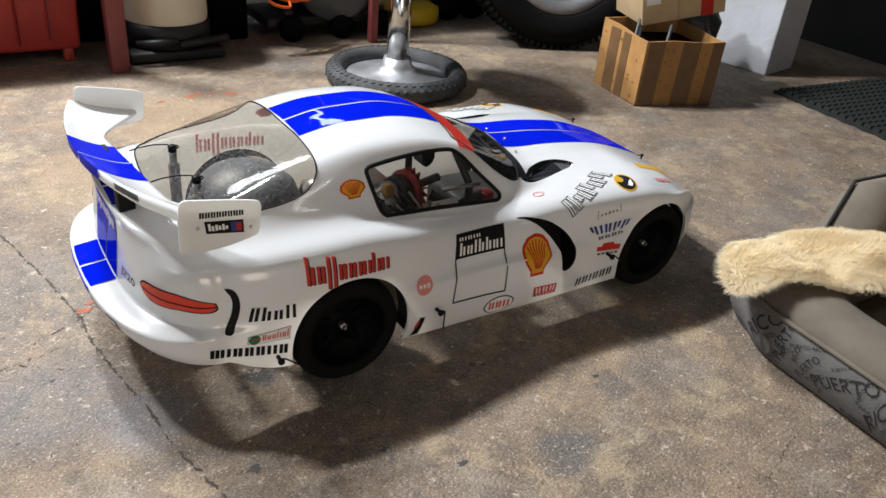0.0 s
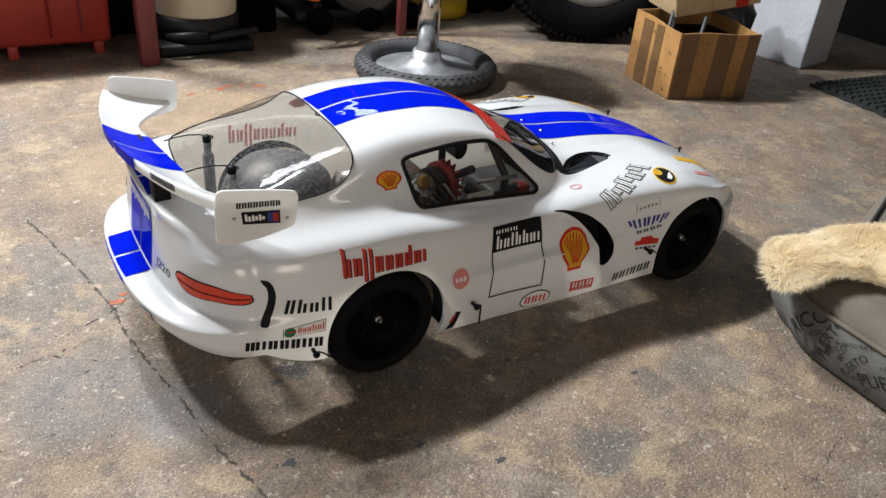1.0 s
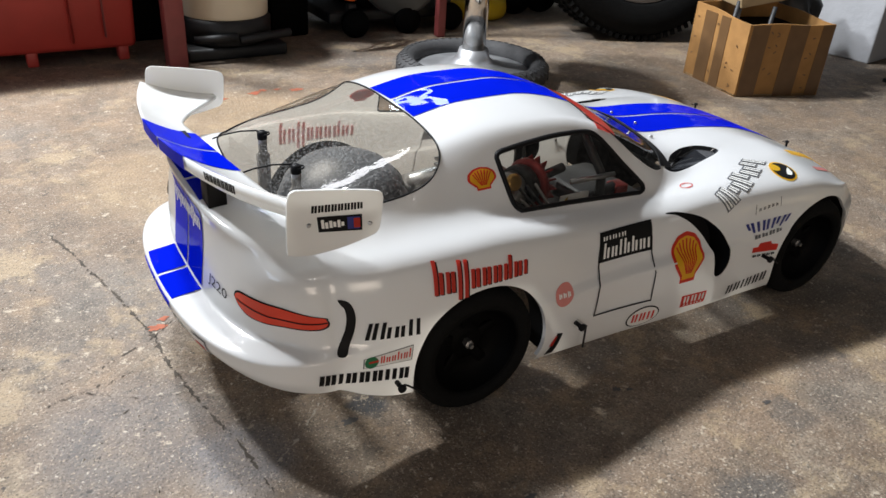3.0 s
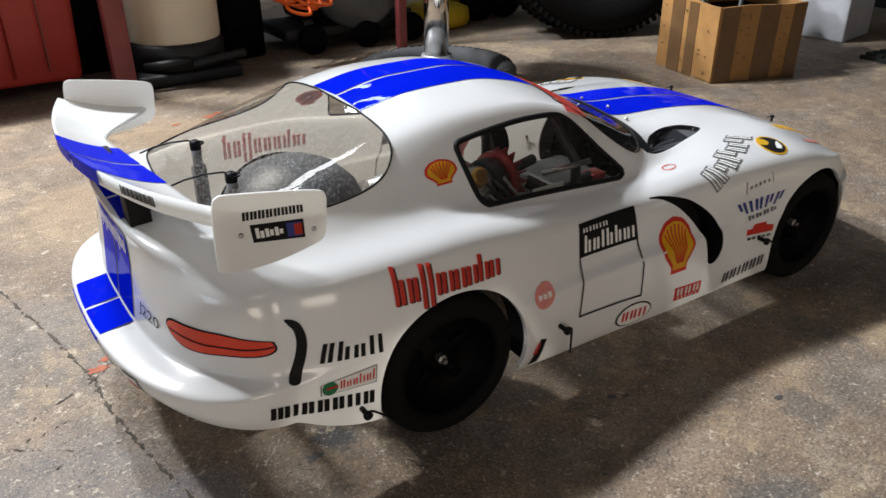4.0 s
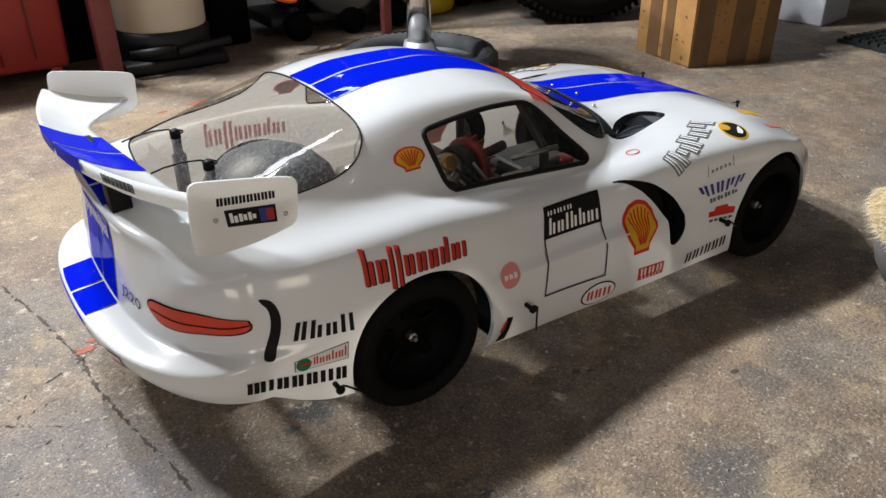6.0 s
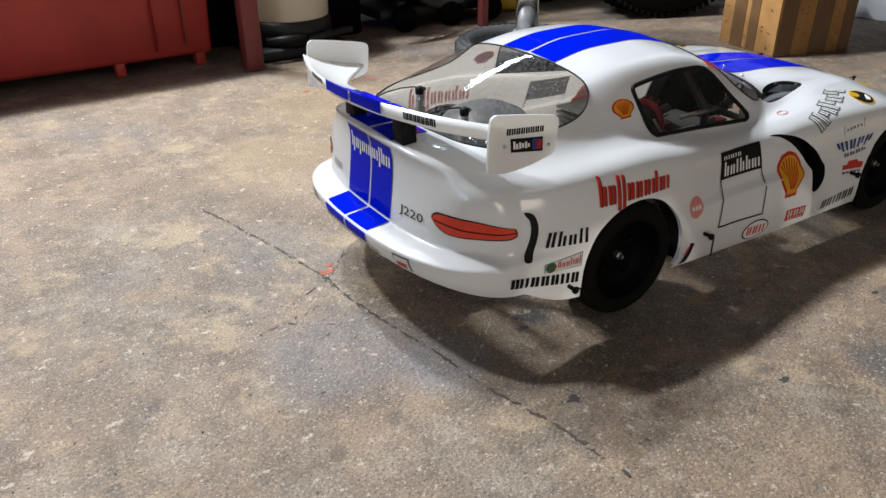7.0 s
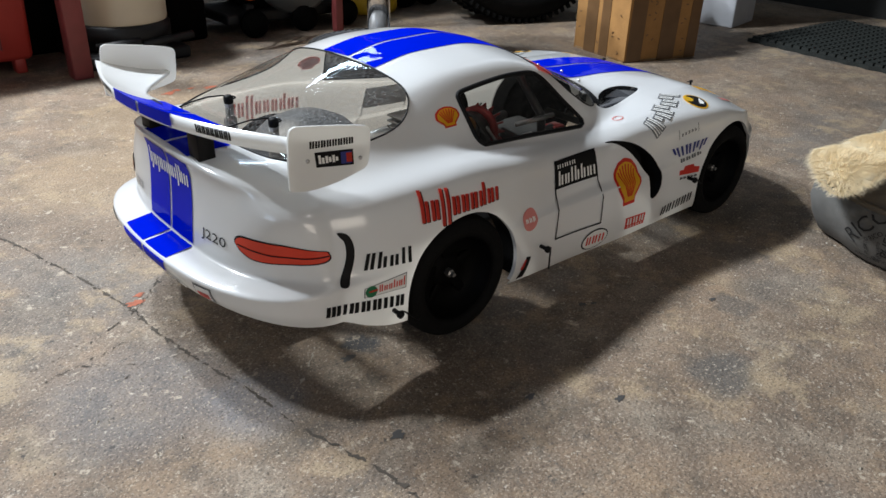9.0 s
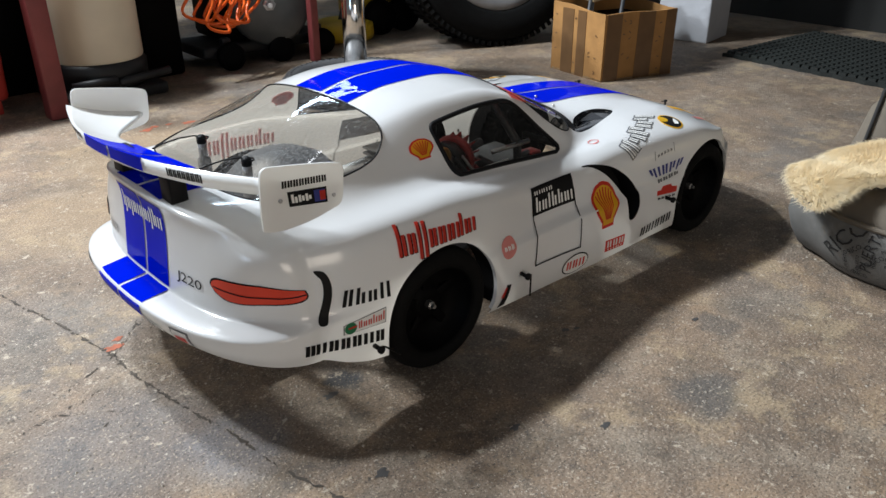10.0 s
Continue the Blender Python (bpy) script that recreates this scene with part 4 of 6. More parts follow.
for s in "SP":
    disc = film("round_emblem", [oval(0.474, -0.0032, 0.019, 0.0165, turn=0.25)], s, YELLOW, label="round yellow and black emblem")
    film("emblem_face", [oval(0.474, -0.0032, 0.0165, 0.0142, turn=0.25)], s, BLACK, disc, lift=0.0011)
    film("emblem_spot", [oval(0.466, 0.004, 0.008, 0.0062)], s, YELLOW, disc, lift=0.0014)
    film("emblem_mark", [[(0.472, -0.010), (0.48, -0.003), (0.487, 0.0), (0.484, -0.009), (0.478, -0.013)]], s, WHITE, disc, lift=0.0014)
    gothic = ((0.352, -0.0375), (0.470, 0.017), (0.440, 0.030), (0.340, -0.012))
    cells = [(0.02 + 0.098 * k, 0.02 + 0.098 * k + 0.084, 0.28 * ((k * 5) % 3 == 1), 1 - 0.22 * ((k * 7) % 4 in (1, 2))) for k in range(10)]
    mark = film("lettering", [patch(gothic, a, lo, b, hi) for a, b, lo, hi in cells], s, GREY, label="white word mark with grey outlines", step=0.004)
    film("letter_face", [patch(gothic, a + 0.014, lo + 0.06, a + 0.034, hi - 0.06) for a, b, lo, hi in cells] + [patch(gothic, b - 0.034, lo + 0.06, b - 0.014, hi - 0.06) for a, b, lo, hi in cells], s, WHITE, mark, lift=0.0012, step=0.004)
    film("small_oval", outline(oval(0.322, 0.0105, 0.009, 0.0042), 0.0011), s, RED, label="small red oval outline")
    film("headlamp_strip", [[(0.54, 0.033), (0.60, 0.023), (0.638, 0.004), (0.632, -0.007), (0.60, 0.010), (0.54, 0.022)]], s, YELLOW, label="yellow headlamp strip")
    film("nose_sticker", [[(0.545, -0.004), (0.585, -0.008), (0.588, -0.015), (0.548, -0.011)]], s, PINK, label="small faded red sticker")
film("screen_banner", [band(lambda y: 0.2165 - 0.95 * y * y, lambda y: 0.247 - 1.1 * y * y, -0.113, 0.113)], "T", RED, label="red banner across the windscreen top", lift=0.0009)

film("cowl_band", [band(lambda y: 0.322 - 1.0 * y * y, lambda y: 0.332 - 0.4 * y * y, -0.125, 0.125)], "T", BLACK, label="black band at the windscreen base", lift=0.0005)

for u, v in ((0.347, 0.015), (0.353, -0.0255), (0.344, -0.066)):
    p = on_shell("T", u, v, 0.0)
    part("bonnet_screw", turned([(0.0, 0.0035), (0.0016, 0.0032), (0.0022, 0.0018), (0.0022, -0.001)], 12, pose(p.x, p.y, p.z)), STEEL, car, "small bright bonnet screw")

# tail lamp, tail marks
LAMP = smooth_ring([(-0.070, 0.1475), (-0.066, 0.153), (-0.055, 0.1548), (-0.02, 0.152), (0.0173, 0.1435), (0.023, 0.139), (0.024, 0.134), (0.021, 0.1315), (0.0124, 0.1305), (-0.02, 0.1303), (-0.049, 0.1315), (-0.062, 0.137), (-0.068, 0.143)], 78)
mid = np.array([-0.022, 0.1425])
for s in "DE":
    lamp = film("tail_lamp", [[(u, v) for u, v in LAMP]], s, BLACK, label="orange red tail lamp with black outline", step=0.008)
    film("lamp_lens", [[tuple(mid + (np.array(p) - mid) * (0.965, 0.87)) for p in LAMP]], s, LAMP_RED, lamp, lift=0.0012, step=0.008)
    film("lamp_line", [[(-0.066, 0.1455), (-0.03, 0.1405), (0.0, 0.1385), (0.022, 0.138), (0.022, 0.1368), (0.0, 0.1372), (-0.03, 0.1392), (-0.066, 0.1442)]], s, BLACK, lamp, lift=0.0016)
MARK = smooth_ring([(-0.1465, 0.1575), (-0.139, 0.1560), (-0.1345, 0.150), (-0.1325, 0.139), (-0.1345, 0.126), (-0.1395, 0.113), (-0.145, 0.1035), (-0.153, 0.1055), (-0.1475, 0.116), (-0.1425, 0.128), (-0.1405, 0.139), (-0.1415, 0.148), (-0.1445, 0.1525)], 65)
film("side_mark", [[(u, v) for u, v in MARK]], "R", BLACK, label="black crescent mark")
letters("J220", lambda x, y: on_shell("B", -0.070 - 0.0235 * x, 0.1345 + 0.0145 * y, 0.0008), BLACK, car, label="grey lettering J220")
marked("B", ((0.048, 0.178), (-0.046, 0.178), (-0.046, 0.197), (0.048, 0.197)), "Tp xx p xx x xx xx x f Tx x x", WHITE, "white word mark on the blue tail stripe", 0.6, 0.0013)
plate = film("number_plate", [rect(-0.078, 0.0865, 0.058, 0.0962)], "B", WHITE, label="narrow white plate with dark bars", step=0.01)
film("plate_bars", profile_bars(((0.046, 0.088), (-0.072, 0.088), (-0.072, 0.0950), (0.046, 0.0950)), "TT T T TT TT T TT TT", 0.5), "B", GREY, plate, lift=0.0011)
film("plate_band", [rect(0.049, 0.0868, 0.0575, 0.0959)], "B", NAVY, plate, lift=0.0011)
for u in (-0.112, 0.112):
    badge = film("bumper_badge", [rect(u - 0.013, 0.0875, u + 0.012, 0.1045)], "B", GREY, label="small red and white bumper badge")
    film("badge_face", [rect(u - 0.0105, 0.0892, u + 0.0100, 0.1030)], "B", WHITE, badge, lift=0.0011)
    film("badge_mark", [rect(u - 0.008, 0.0905, u + 0.0075, 0.097)], "B", RED, badge, lift=0.0014)
marked("B", ((0.108, 0.134), (0.078, 0.134), (0.078, 0.1435), (0.108, 0.1435)), "TT TT TT TT", GREY, "small grey word mark", 0.5)

# end plate and wing lip marks
def plate_piece(name, polys, mat, lift, label="", parent=None):
    out = bmesh.new()
    for p in polys:
        out.faces.new([out.verts.new((u + 0.006, -0.1779 - lift, v)) for u, v in p])
    return part(name, out, mat, parent or END_R, label, smooth=False)


ELF = ((-0.1655, 0.2250), (-0.1240, 0.2185), (-0.1245, 0.2345), (-0.1670, 0.2400))
sticker = plate_piece("plate_sticker", [patch(ELF)], BLACK, 0.0003, "black sticker with white bars and blue red square")
plate_piece("sticker_bars", bars(ELF, 3, 0.8, 0.06, 0.6, 0.2, 0.85, 41, 0.3), WHITE, 0.0006, parent=sticker)
plate_piece("sticker_square", [patch(ELF, 0.66, 0.12, 0.95, 0.88)], NAVY, 0.0006, parent=sticker)
plate_piece("sticker_corner", [patch(ELF, 0.8, 0.2, 0.95, 0.8)], RED, 0.0009, parent=sticker)
plate_piece("lettering", bars(((-0.1725, 0.2445), (-0.1235, 0.2395), (-0.1235, 0.2465), (-0.172, 0.2515)), 8, 0.8, seed=42, ragged=0.05), BLACK, 0.0003, "black word mark")
for x, z in ((-0.1745, 0.2335), (-0.1165, 0.2235)):
    part("screw", turned([(0.002, 0), (0.002, 0.0012), (0.001, 0.0018)], 10, pose(x + 0.006, -0.1778, z, 90, 0, 0)), STEEL, END_R, "small steel screw")


def lip_bars(y0, y1, n, seed):
    out = bmesh.new()
    for poly in bars(((y0, 0.0), (y1, 0.0), (y1, 1.0), (y0, 1.0)), n, 0.95, seed=seed, ragged=0.05):
        vs = []
        for y, t in poly:
            t = 0.22 + 0.56 * t
            vs.append(out.verts.new((wing_rear(y) + 0.0015 * (1 - t) - 0.0008, y, 0.257 + wing_z(y) - lip_drop(y) * (1 - t))))
        out.faces.new(vs)
    return part("lettering", out, BLACK, car, "black word mark on the wing lip", smooth=False)


lip_bars(-0.078, -0.118, 8, 51)
lip_bars(0.118, 0.078, 8, 52)

# body clips with wire loops
def body_clip(p, out, hang, size=1.0):
    m = Matrix.Translation(p) @ Matrix.Scale(size, 4)
    post = part("body_clip", tube([(0, 0, 0), Vector(out) * 0.012], 0.0025, 10), BLACK, car, "black body post with wire clip", place=m)
    o = Vector(out) * 0.009
    part("clip_wire", tube([o, o + Vector((0.004, 0, 0.0015)), o + Vector((0.008, 0, -0.001)), o + Vector(hang)], 0.0011, 6), BLACK, post)
    part("post_cap", turned([(0.002, 0.0), (0.0042, 0.001), (0.0042, 0.004), (0.002, 0.005)], 12, Matrix.Translation(o) @ Vector(out).to_track_quat("Z", "Y").to_matrix().to_4x4()), BLACK, post)


for s, sign in (("R", -1), ("L", 1)):
    for x, z, hang in ((-0.095, 0.061, (0.03, -0.004 * sign, -0.022)), (0.125, 0.066, (0.008, 0, -0.03)), (0.425, 0.079, (0.022, 0, -0.012))):
        body_clip(on_shell(s, x, z), (0, sign, 0), hang)
for y in (-0.085, 0.092):
    body_clip(on_shell("T", 0.603, y), (0, 0, 1), (-0.012, 0.004, 0.002), 0.65)

# ---- the model racing car: chassis and engine seen through the windows ----
part("chassis_plate", box((-0.17, -0.075, 0.034), (0.63, 0.075, 0.04), 0.002), DARK_PLASTIC, car, "dark chassis plate")
for y in (-0.05, 0.05):
    m = Matrix.Translation((-0.13, y, 0))
    post = part("body_post", turned([(0.0075, 0.038), (0.0075, 0.205), (0.005, 0.208), (0.005, 0.226), (0.003, 0.228)], 16), POST_GREY, car, "grey rear body post", place=m)
    part("post_head", turned([(0.004, 0.222), (0.0055, 0.224), (0.0055, 0.231), (0.003, 0.233)], 12), BLACK, post)
    part("clip_wire", tube([(0.006, 0, 0.229), (-0.006, 0.004, 0.2325), (-0.02, 0.012, 0.231), (-0.036, 0.02, 0.2265), (-0.048, 0.024, 0.222)], 0.0009, 6), BLACK, post)
    part("clip_loop", tube([(0.002 + 0.006 * math.cos(a), 0.006 * math.sin(a), 0.2295) for a in np.linspace(0, 6.0, 14)], 0.0009, 6), BLACK, post)
tank = part("fuel_tank", turned([(0.03, 0.0), (0.075, 0.004), (0.083, 0.02), (0.08, 0.06), (0.068, 0.09), (0.05, 0.108), (0.028, 0.118), (0.01, 0.121)], 48, pose(-0.045, 0.025, 0.082)), SMOKE, car, "smoky grey rounded fuel tank")
engine = part("engine", box((0.085, -0.05, 0.04), (0.135, 0.045, 0.125), 0.008), ALLOY, car, "grey two-stroke engine block")
for k in range(7):
    part("cooling_fin", box((0.078, -0.046, 0.128 + 0.0075 * k), (0.142, 0.03, 0.1315 + 0.0075 * k), 0.0015), ALLOY, engine)
part("carburettor", turned([(0.013, -0.02), (0.013, 0.008), (0.009, 0.01), (0.009, 0.02)], 18, pose(0.118, -0.07, 0.165, 90, 0, 0)), STEEL, engine)
part("brass_jet", turned([(0.010, 0), (0.010, 0.003), (0.006, 0.004)], 18, pose(0.112, -0.09, 0.186, 70, 0, 0)), material("brass", (0.5, 0.3, 0.1), 0.35, 0.9), engine)
part("crankcase", turned([(0.008, -0.028), (0.018, -0.026), (0.021, -0.02), (0.021, -0.008), (0.017, -0.006), (0.017, 0.002), (0.021, 0.004), (0.021, 0.014), (0.012, 0.016)], 30, pose(0.138, -0.062, 0.158, 0, 90, 0)), ALLOY, engine, "ribbed grey crankcase")
for k in range(5):
    part("fuel_line", tube([(0.1 + 0.012 * k, -0.085, 0.175), (0.13 + 0.012 * k, -0.092, 0.15 - 0.004 * k), (0.17 + 0.01 * k, -0.085, 0.125), (0.2 + 0.01 * k, -0.06, 0.115)], 0.0022, 6), (DARK_PLASTIC, ALLOY, DARK_PLASTIC, DARK_PLASTIC, ALLOY)[k], engine)
DRUM = pose(0.160, -0.058, 0.163, 0, 90, 12)
fan = part("clutch_bell", turned([(0.012, -0.006), (0.028, -0.006), (0.0305, -0.004), (0.0305, 0.002), (0.028, 0.005), (0.024, 0.008), (0.012, 0.009)], 48, DRUM), RED_METAL, car, "red finned clutch drum")
for k in range(16):
    part("drum_fin", box((0.0, -0.0009, 0.004), (0.027, 0.0009, 0.022), 0.0004, DRUM @ pose(0, 0, 0, 0, 0, 22.5 * k) @ pose(0, 0, 0, 0, 14, 0)), RED_METAL, fan)
part("drum_cap", turned([(0.004, 0.018), (0.014, 0.020), (0.012, 0.025), (0.004, 0.026)], 24, DRUM), BLACK_PLASTIC, fan, "black cap")
part("clamp_band", turned([(0.020, -0.024), (0.025, -0.024), (0.026, -0.020), (0.026, -0.012), (0.025, -0.008), (0.020, -0.008)], 40, DRUM), BLACK_PLASTIC, fan, "dark clamp band")
part("collar", turned([(0.010, -0.040), (0.019, -0.039), (0.021, -0.034), (0.021, -0.026), (0.010, -0.025)], 36, DRUM), ALLOY, fan, "grey collar")
bracket = part("bracket", box((0.188, -0.088, 0.118), (0.232, -0.085, 0.152), 0.001), WHITE, car, "white plastic bracket with black knobs")
for x, z in ((0.199, 0.140), (0.215, 0.132)):
    part("knob", turned([(0.002, 0.0), (0.0065, 0.0005), (0.0065, 0.003), (0.002, 0.004)], 18, pose(x, -0.088, z, 90, 0, 0)), BLACK_PLASTIC, bracket)
part("yellow_wire", tube([(0.178, -0.09, 0.125), (0.184, -0.094, 0.136), (0.190, -0.092, 0.142), (0.2, -0.086, 0.15)], 0.0014, 6), YELLOW_PLASTIC, car, "thin yellow wire")
part("linkage_rod", tube([(0.205, -0.082, 0.166), (0.262, -0.095, 0.172)], 0.0032, 10), STEEL, car, "steel linkage rod")
part("drive_shaft", tube([(0.182, -0.050, 0.163), (0.225, -0.04, 0.165)], 0.006, 14), DARK_PLASTIC, car, "dark drive shaft")
part("servo_arm", tube([(0.2, -0.06, 0.15), (0.235, -0.075, 0.13), (0.28, -0.08, 0.145)], 0.008, 10), DARK_PLASTIC, car, "dark plastic linkage arm")
part("roll_bar", tube([(0.255, 0.09, 0.05), (0.25, 0.085, 0.17), (0.235, 0.05, 0.225), (0.235, -0.05, 0.225), (0.25, -0.085, 0.17), (0.255, -0.09, 0.05)], 0.006, 10), DARK_PLASTIC, car, "dark roll bar")
part("radio_box", box((0.27, -0.06, 0.04), (0.36, 0.06, 0.115), 0.01), DARK_PLASTIC, car, "dark plastic radio box")
part("exhaust_can", turned([(0.012, -0.06), (0.024, -0.05), (0.024, 0.05), (0.012, 0.06)], 24, pose(0.12, 0.085, 0.11, 0, 90, 10)), STEEL, car, "steel exhaust can")
part("receiver", box((0.275, -0.09, 0.13), (0.295, -0.07, 0.15), 0.002), RED_METAL, car, "small red part")
for x in (0.0, 0.53):
    part("axle", tube([(x, -0.15, 0.063), (x, 0.15, 0.063)], 0.006, 10), STEEL, car, "steel axle")
    part("shock_tower", box((x - 0.006, -0.06, 0.04), (x + 0.006, 0.06, 0.145), 0.002), ALLOY, car, "aluminium shock tower")
    for side in (-1, 1):
        sp = part("damper", tube([(x + 0.012, side * 0.055, 0.14), (x + 0.012, side * 0.11, 0.06)], 0.008, 12), STEEL, car, "coil-over damper")
        pts = []
        for k in range(60):
            t = k / 59
            c = Vector((x + 0.012, side * (0.055 + 0.055 * t), 0.14 - 0.08 * t))
            a = t * 2 * math.pi * 6
            pts.append(c + Vector((0.011 * math.cos(a), side * 0.009 * math.sin(a), 0.006 * math.sin(a))))
        part("spring", tube(pts, 0.0015, 5), DARK_PLASTIC, sp)
# ---- things round the car ----

def storage_crate():
    c = thing("storage_crate", "red plastic storage crate with feet on the floor by the wall", "crate", place=pose(-0.026, 0.007, 0))
    bm = bmesh.new()
    add_box(bm, (-0.95, 1.2, 0.03), (-0.015, 1.62, 0.62), 0.012)
    for v in bm.verts:
        k = (v.co.z - 0.03) / 0.6
        v.co.x += 0.02 * k * (1 if v.co.x > -0.5 else -1)
        v.co.y -= 0.02 * k if v.co.y < 1.4 else 0
    part("body", bm, RED_PLASTIC, c)
    part("lid", box((-0.98, 1.16, 0.62), (0.02, 1.65, 0.66), 0.012), RED_PLASTIC, c)
    part("seam", box((-0.083, 1.183, 0.06), (-0.080, 1.2, 0.55), 0.001), MAROON, c, "dark moulded seam")
    for x in (-0.93, -0.155):
        part("corner_rib", box((x, 1.187, 0.05), (x + 0.006, 1.2, 0.6), 0.003), RED_PLASTIC, c)
    for x in (-0.9, -0.24, -0.045):
        part("foot", box((x - 0.012, 1.205, 0), (x + 0.012, 1.24, 0.035), 0.004), RED_PLASTIC, c)
        part("foot", box((x - 0.012, 1.55, 0), (x + 0.012, 1.59, 0.035), 0.004), RED_PLASTIC, c)


def workbench():
    w = thing("workbench", "maroon painted steel workbench frame with an added unseen top", "workbench", place=pose(-0.026, 0.007, 0))
    for x, y, s in ((0.028, 1.075, 0.043), (0.779, 1.15, 0.024), (0.028, 1.75, 0.043), (0.779, 1.75, 0.043)):
        part("leg", box((x, y, 0), (x + s, y + s, 0.84), 0.003), MAROON, w)
    for y in (1.33, 1.75):
        part("rail", box((0.03, y, 0.79), (0.82, y + 0.03, 0.84), 0.003), MAROON, w)
    # unseen top added, front edge set so its shade falls behind the legs
    part("worktop", box((-0.1, 1.29, 0.84), (1.1, 1.85, 0.88), 0.004), DARK_PLASTIC, w)


def drum():
    d = thing("drum_vacuum", "cream drum appliance on a wide black base", "drum", place=pose(-0.026, 0.007, 0))
    m = pose(0.205, 1.225, 0)
    part("drum", turned([(0.085, 0.088), (0.104, 0.092), (0.106, 0.1), (0.108, 0.5), (0.1, 0.52)], 44), CREAM, d, "cream enamel drum", place=m)
    part("skirt", turned([(0.095, 0.03), (0.11, 0.035), (0.112, 0.085), (0.102, 0.096)], 44), BLACK_PLASTIC, d, "black skirt", place=m)
    part("base", box((0.082, 1.125, 0.0), (0.33, 1.36, 0.03), 0.008), BLACK_PLASTIC, d, "black base plate")
    part("front_bar", tube([(0.1, 1.12, 0.055), (0.2, 1.108, 0.058)], 0.009, 10), BLACK_PLASTIC, d)
    part("front_bar", tube([(0.205, 1.11, 0.05), (0.335, 1.12, 0.058)], 0.010, 10), BLACK_PLASTIC, d)
    # plain black boxes added to darken the gaps under the bench
    tagged(part("black_filler_box", box((-0.03, 1.36, 0), (0.10, 1.7, 0.62), 0.01), RIM), "black box added to fill the dark gap between crate and drum", "case", "tool cases")
    tagged(part("black_filler_box", box((0.315, 1.287, 0), (0.425, 1.6, 0.6), 0.01), RIM), "black box added to fill the dark space under the bench", "case", "tool cases")


def hose_coil():
    pts = []
    for k in range(260):
        t = k / 259
        a = t * 2 * math.pi * 7.5
        pts.append((0.475 + 0.11 * t + 0.04 * math.cos(a) + 0.012 * math.sin(3 * a), 1.17 + 0.05 * math.sin(a * 0.5), 0.178 + 0.046 * math.sin(a) + 0.012 * math.sin(a * 0.37)))
    pts += [(0.6, 1.2, 0.3), (0.61, 1.22, 0.6), (0.61, 1.22, 0.84)]
    return tagged(part("air_hose", tube(pts, 0.0042, 8), ORANGE, place=pose(-0.026, 0.007, 0)), "orange coiled air hose hanging under the bench", "hose")


def grinder():
    g = thing("grinding_machine", "dark machine with a grey disc on castors under the bench", "machine", place=pose(-0.026, 0.007, 0))
    m = pose(0.70, 1.24, 0.163, 90, 0, -25)
    part("disc", turned([(0.02, -0.012), (0.108, -0.012), (0.113, -0.004), (0.113, 0.012), (0.104, 0.018), (0.03, 0.022)], 56, m), material("worn grey steel disc", (0.11, 0.115, 0.115), 0.45, 0.5, vary=0.3, scale=20), g, "worn grey disc")
    part("hub_nut", turned([(0.018, 0.02), (0.018, 0.028), (0.01, 0.03), (0.01, 0.05), (0.008, 0.052)], 6, m), STEEL, g, "steel hub nut", smooth=False)
    part("frame", box((0.5, 1.26, 0.03), (0.9, 1.45, 0.06), 0.006), BLACK_PLASTIC, g)
    part("motor", box((0.58, 1.29, 0.06), (0.84, 1.48, 0.3), 0.02), RIM, g)
    for x in (0.56, 0.72, 0.86):
        w = part("castor", turned([(0.01, -0.014), (0.034, -0.014), (0.038, -0.008), (0.038, 0.008), (0.034, 0.014), (0.01, 0.014)], 24, pose(x, 1.225, 0.038, 90, 0, -20)), RIM, g, "black castor wheel")
        part("castor_fork", box((x - 0.012, 1.24, 0.03), (x + 0.012, 1.262, 0.085), 0.003), BLACK_PLASTIC, w)


def washer():
    w = thing("pressure_washer", "yellow and black wheeled cleaning machine on the floor", "machine", place=pose(-0.026, 0.007, 0))
    m = pose(1.03, 1.36, 0)
    part("base", turned([(0.06, 0.004), (0.098, 0.006), (0.103, 0.02), (0.1, 0.05), (0.07, 0.062)], 36, m), YELLOW_PLASTIC, w, "round yellow base")
    part("body", box((1.14, 1.38, 0.03), (1.34, 1.55, 0.36), 0.03), YELLOW_PLASTIC, w, "yellow plastic body")
    part("front_panel", box((1.17, 1.365, 0.1), (1.29, 1.38, 0.3), 0.01), DARK_PLASTIC, w)
    for x in (1.17, 1.27):
        t = part("wheel", turned([(0.01, -0.018), (0.05, -0.02), (0.056, -0.012), (0.056, 0.012), (0.05, 0.02), (0.01, 0.018)], 32, pose(x, 1.34, 0.056, 90, 0, -15)), RIM, w, "black wheel")
    part("hose_link", tube([(1.03, 1.36, 0.06), (1.06, 1.38, 0.1), (1.14, 1.4, 0.12)], 0.012, 10), DARK_PLASTIC, w)


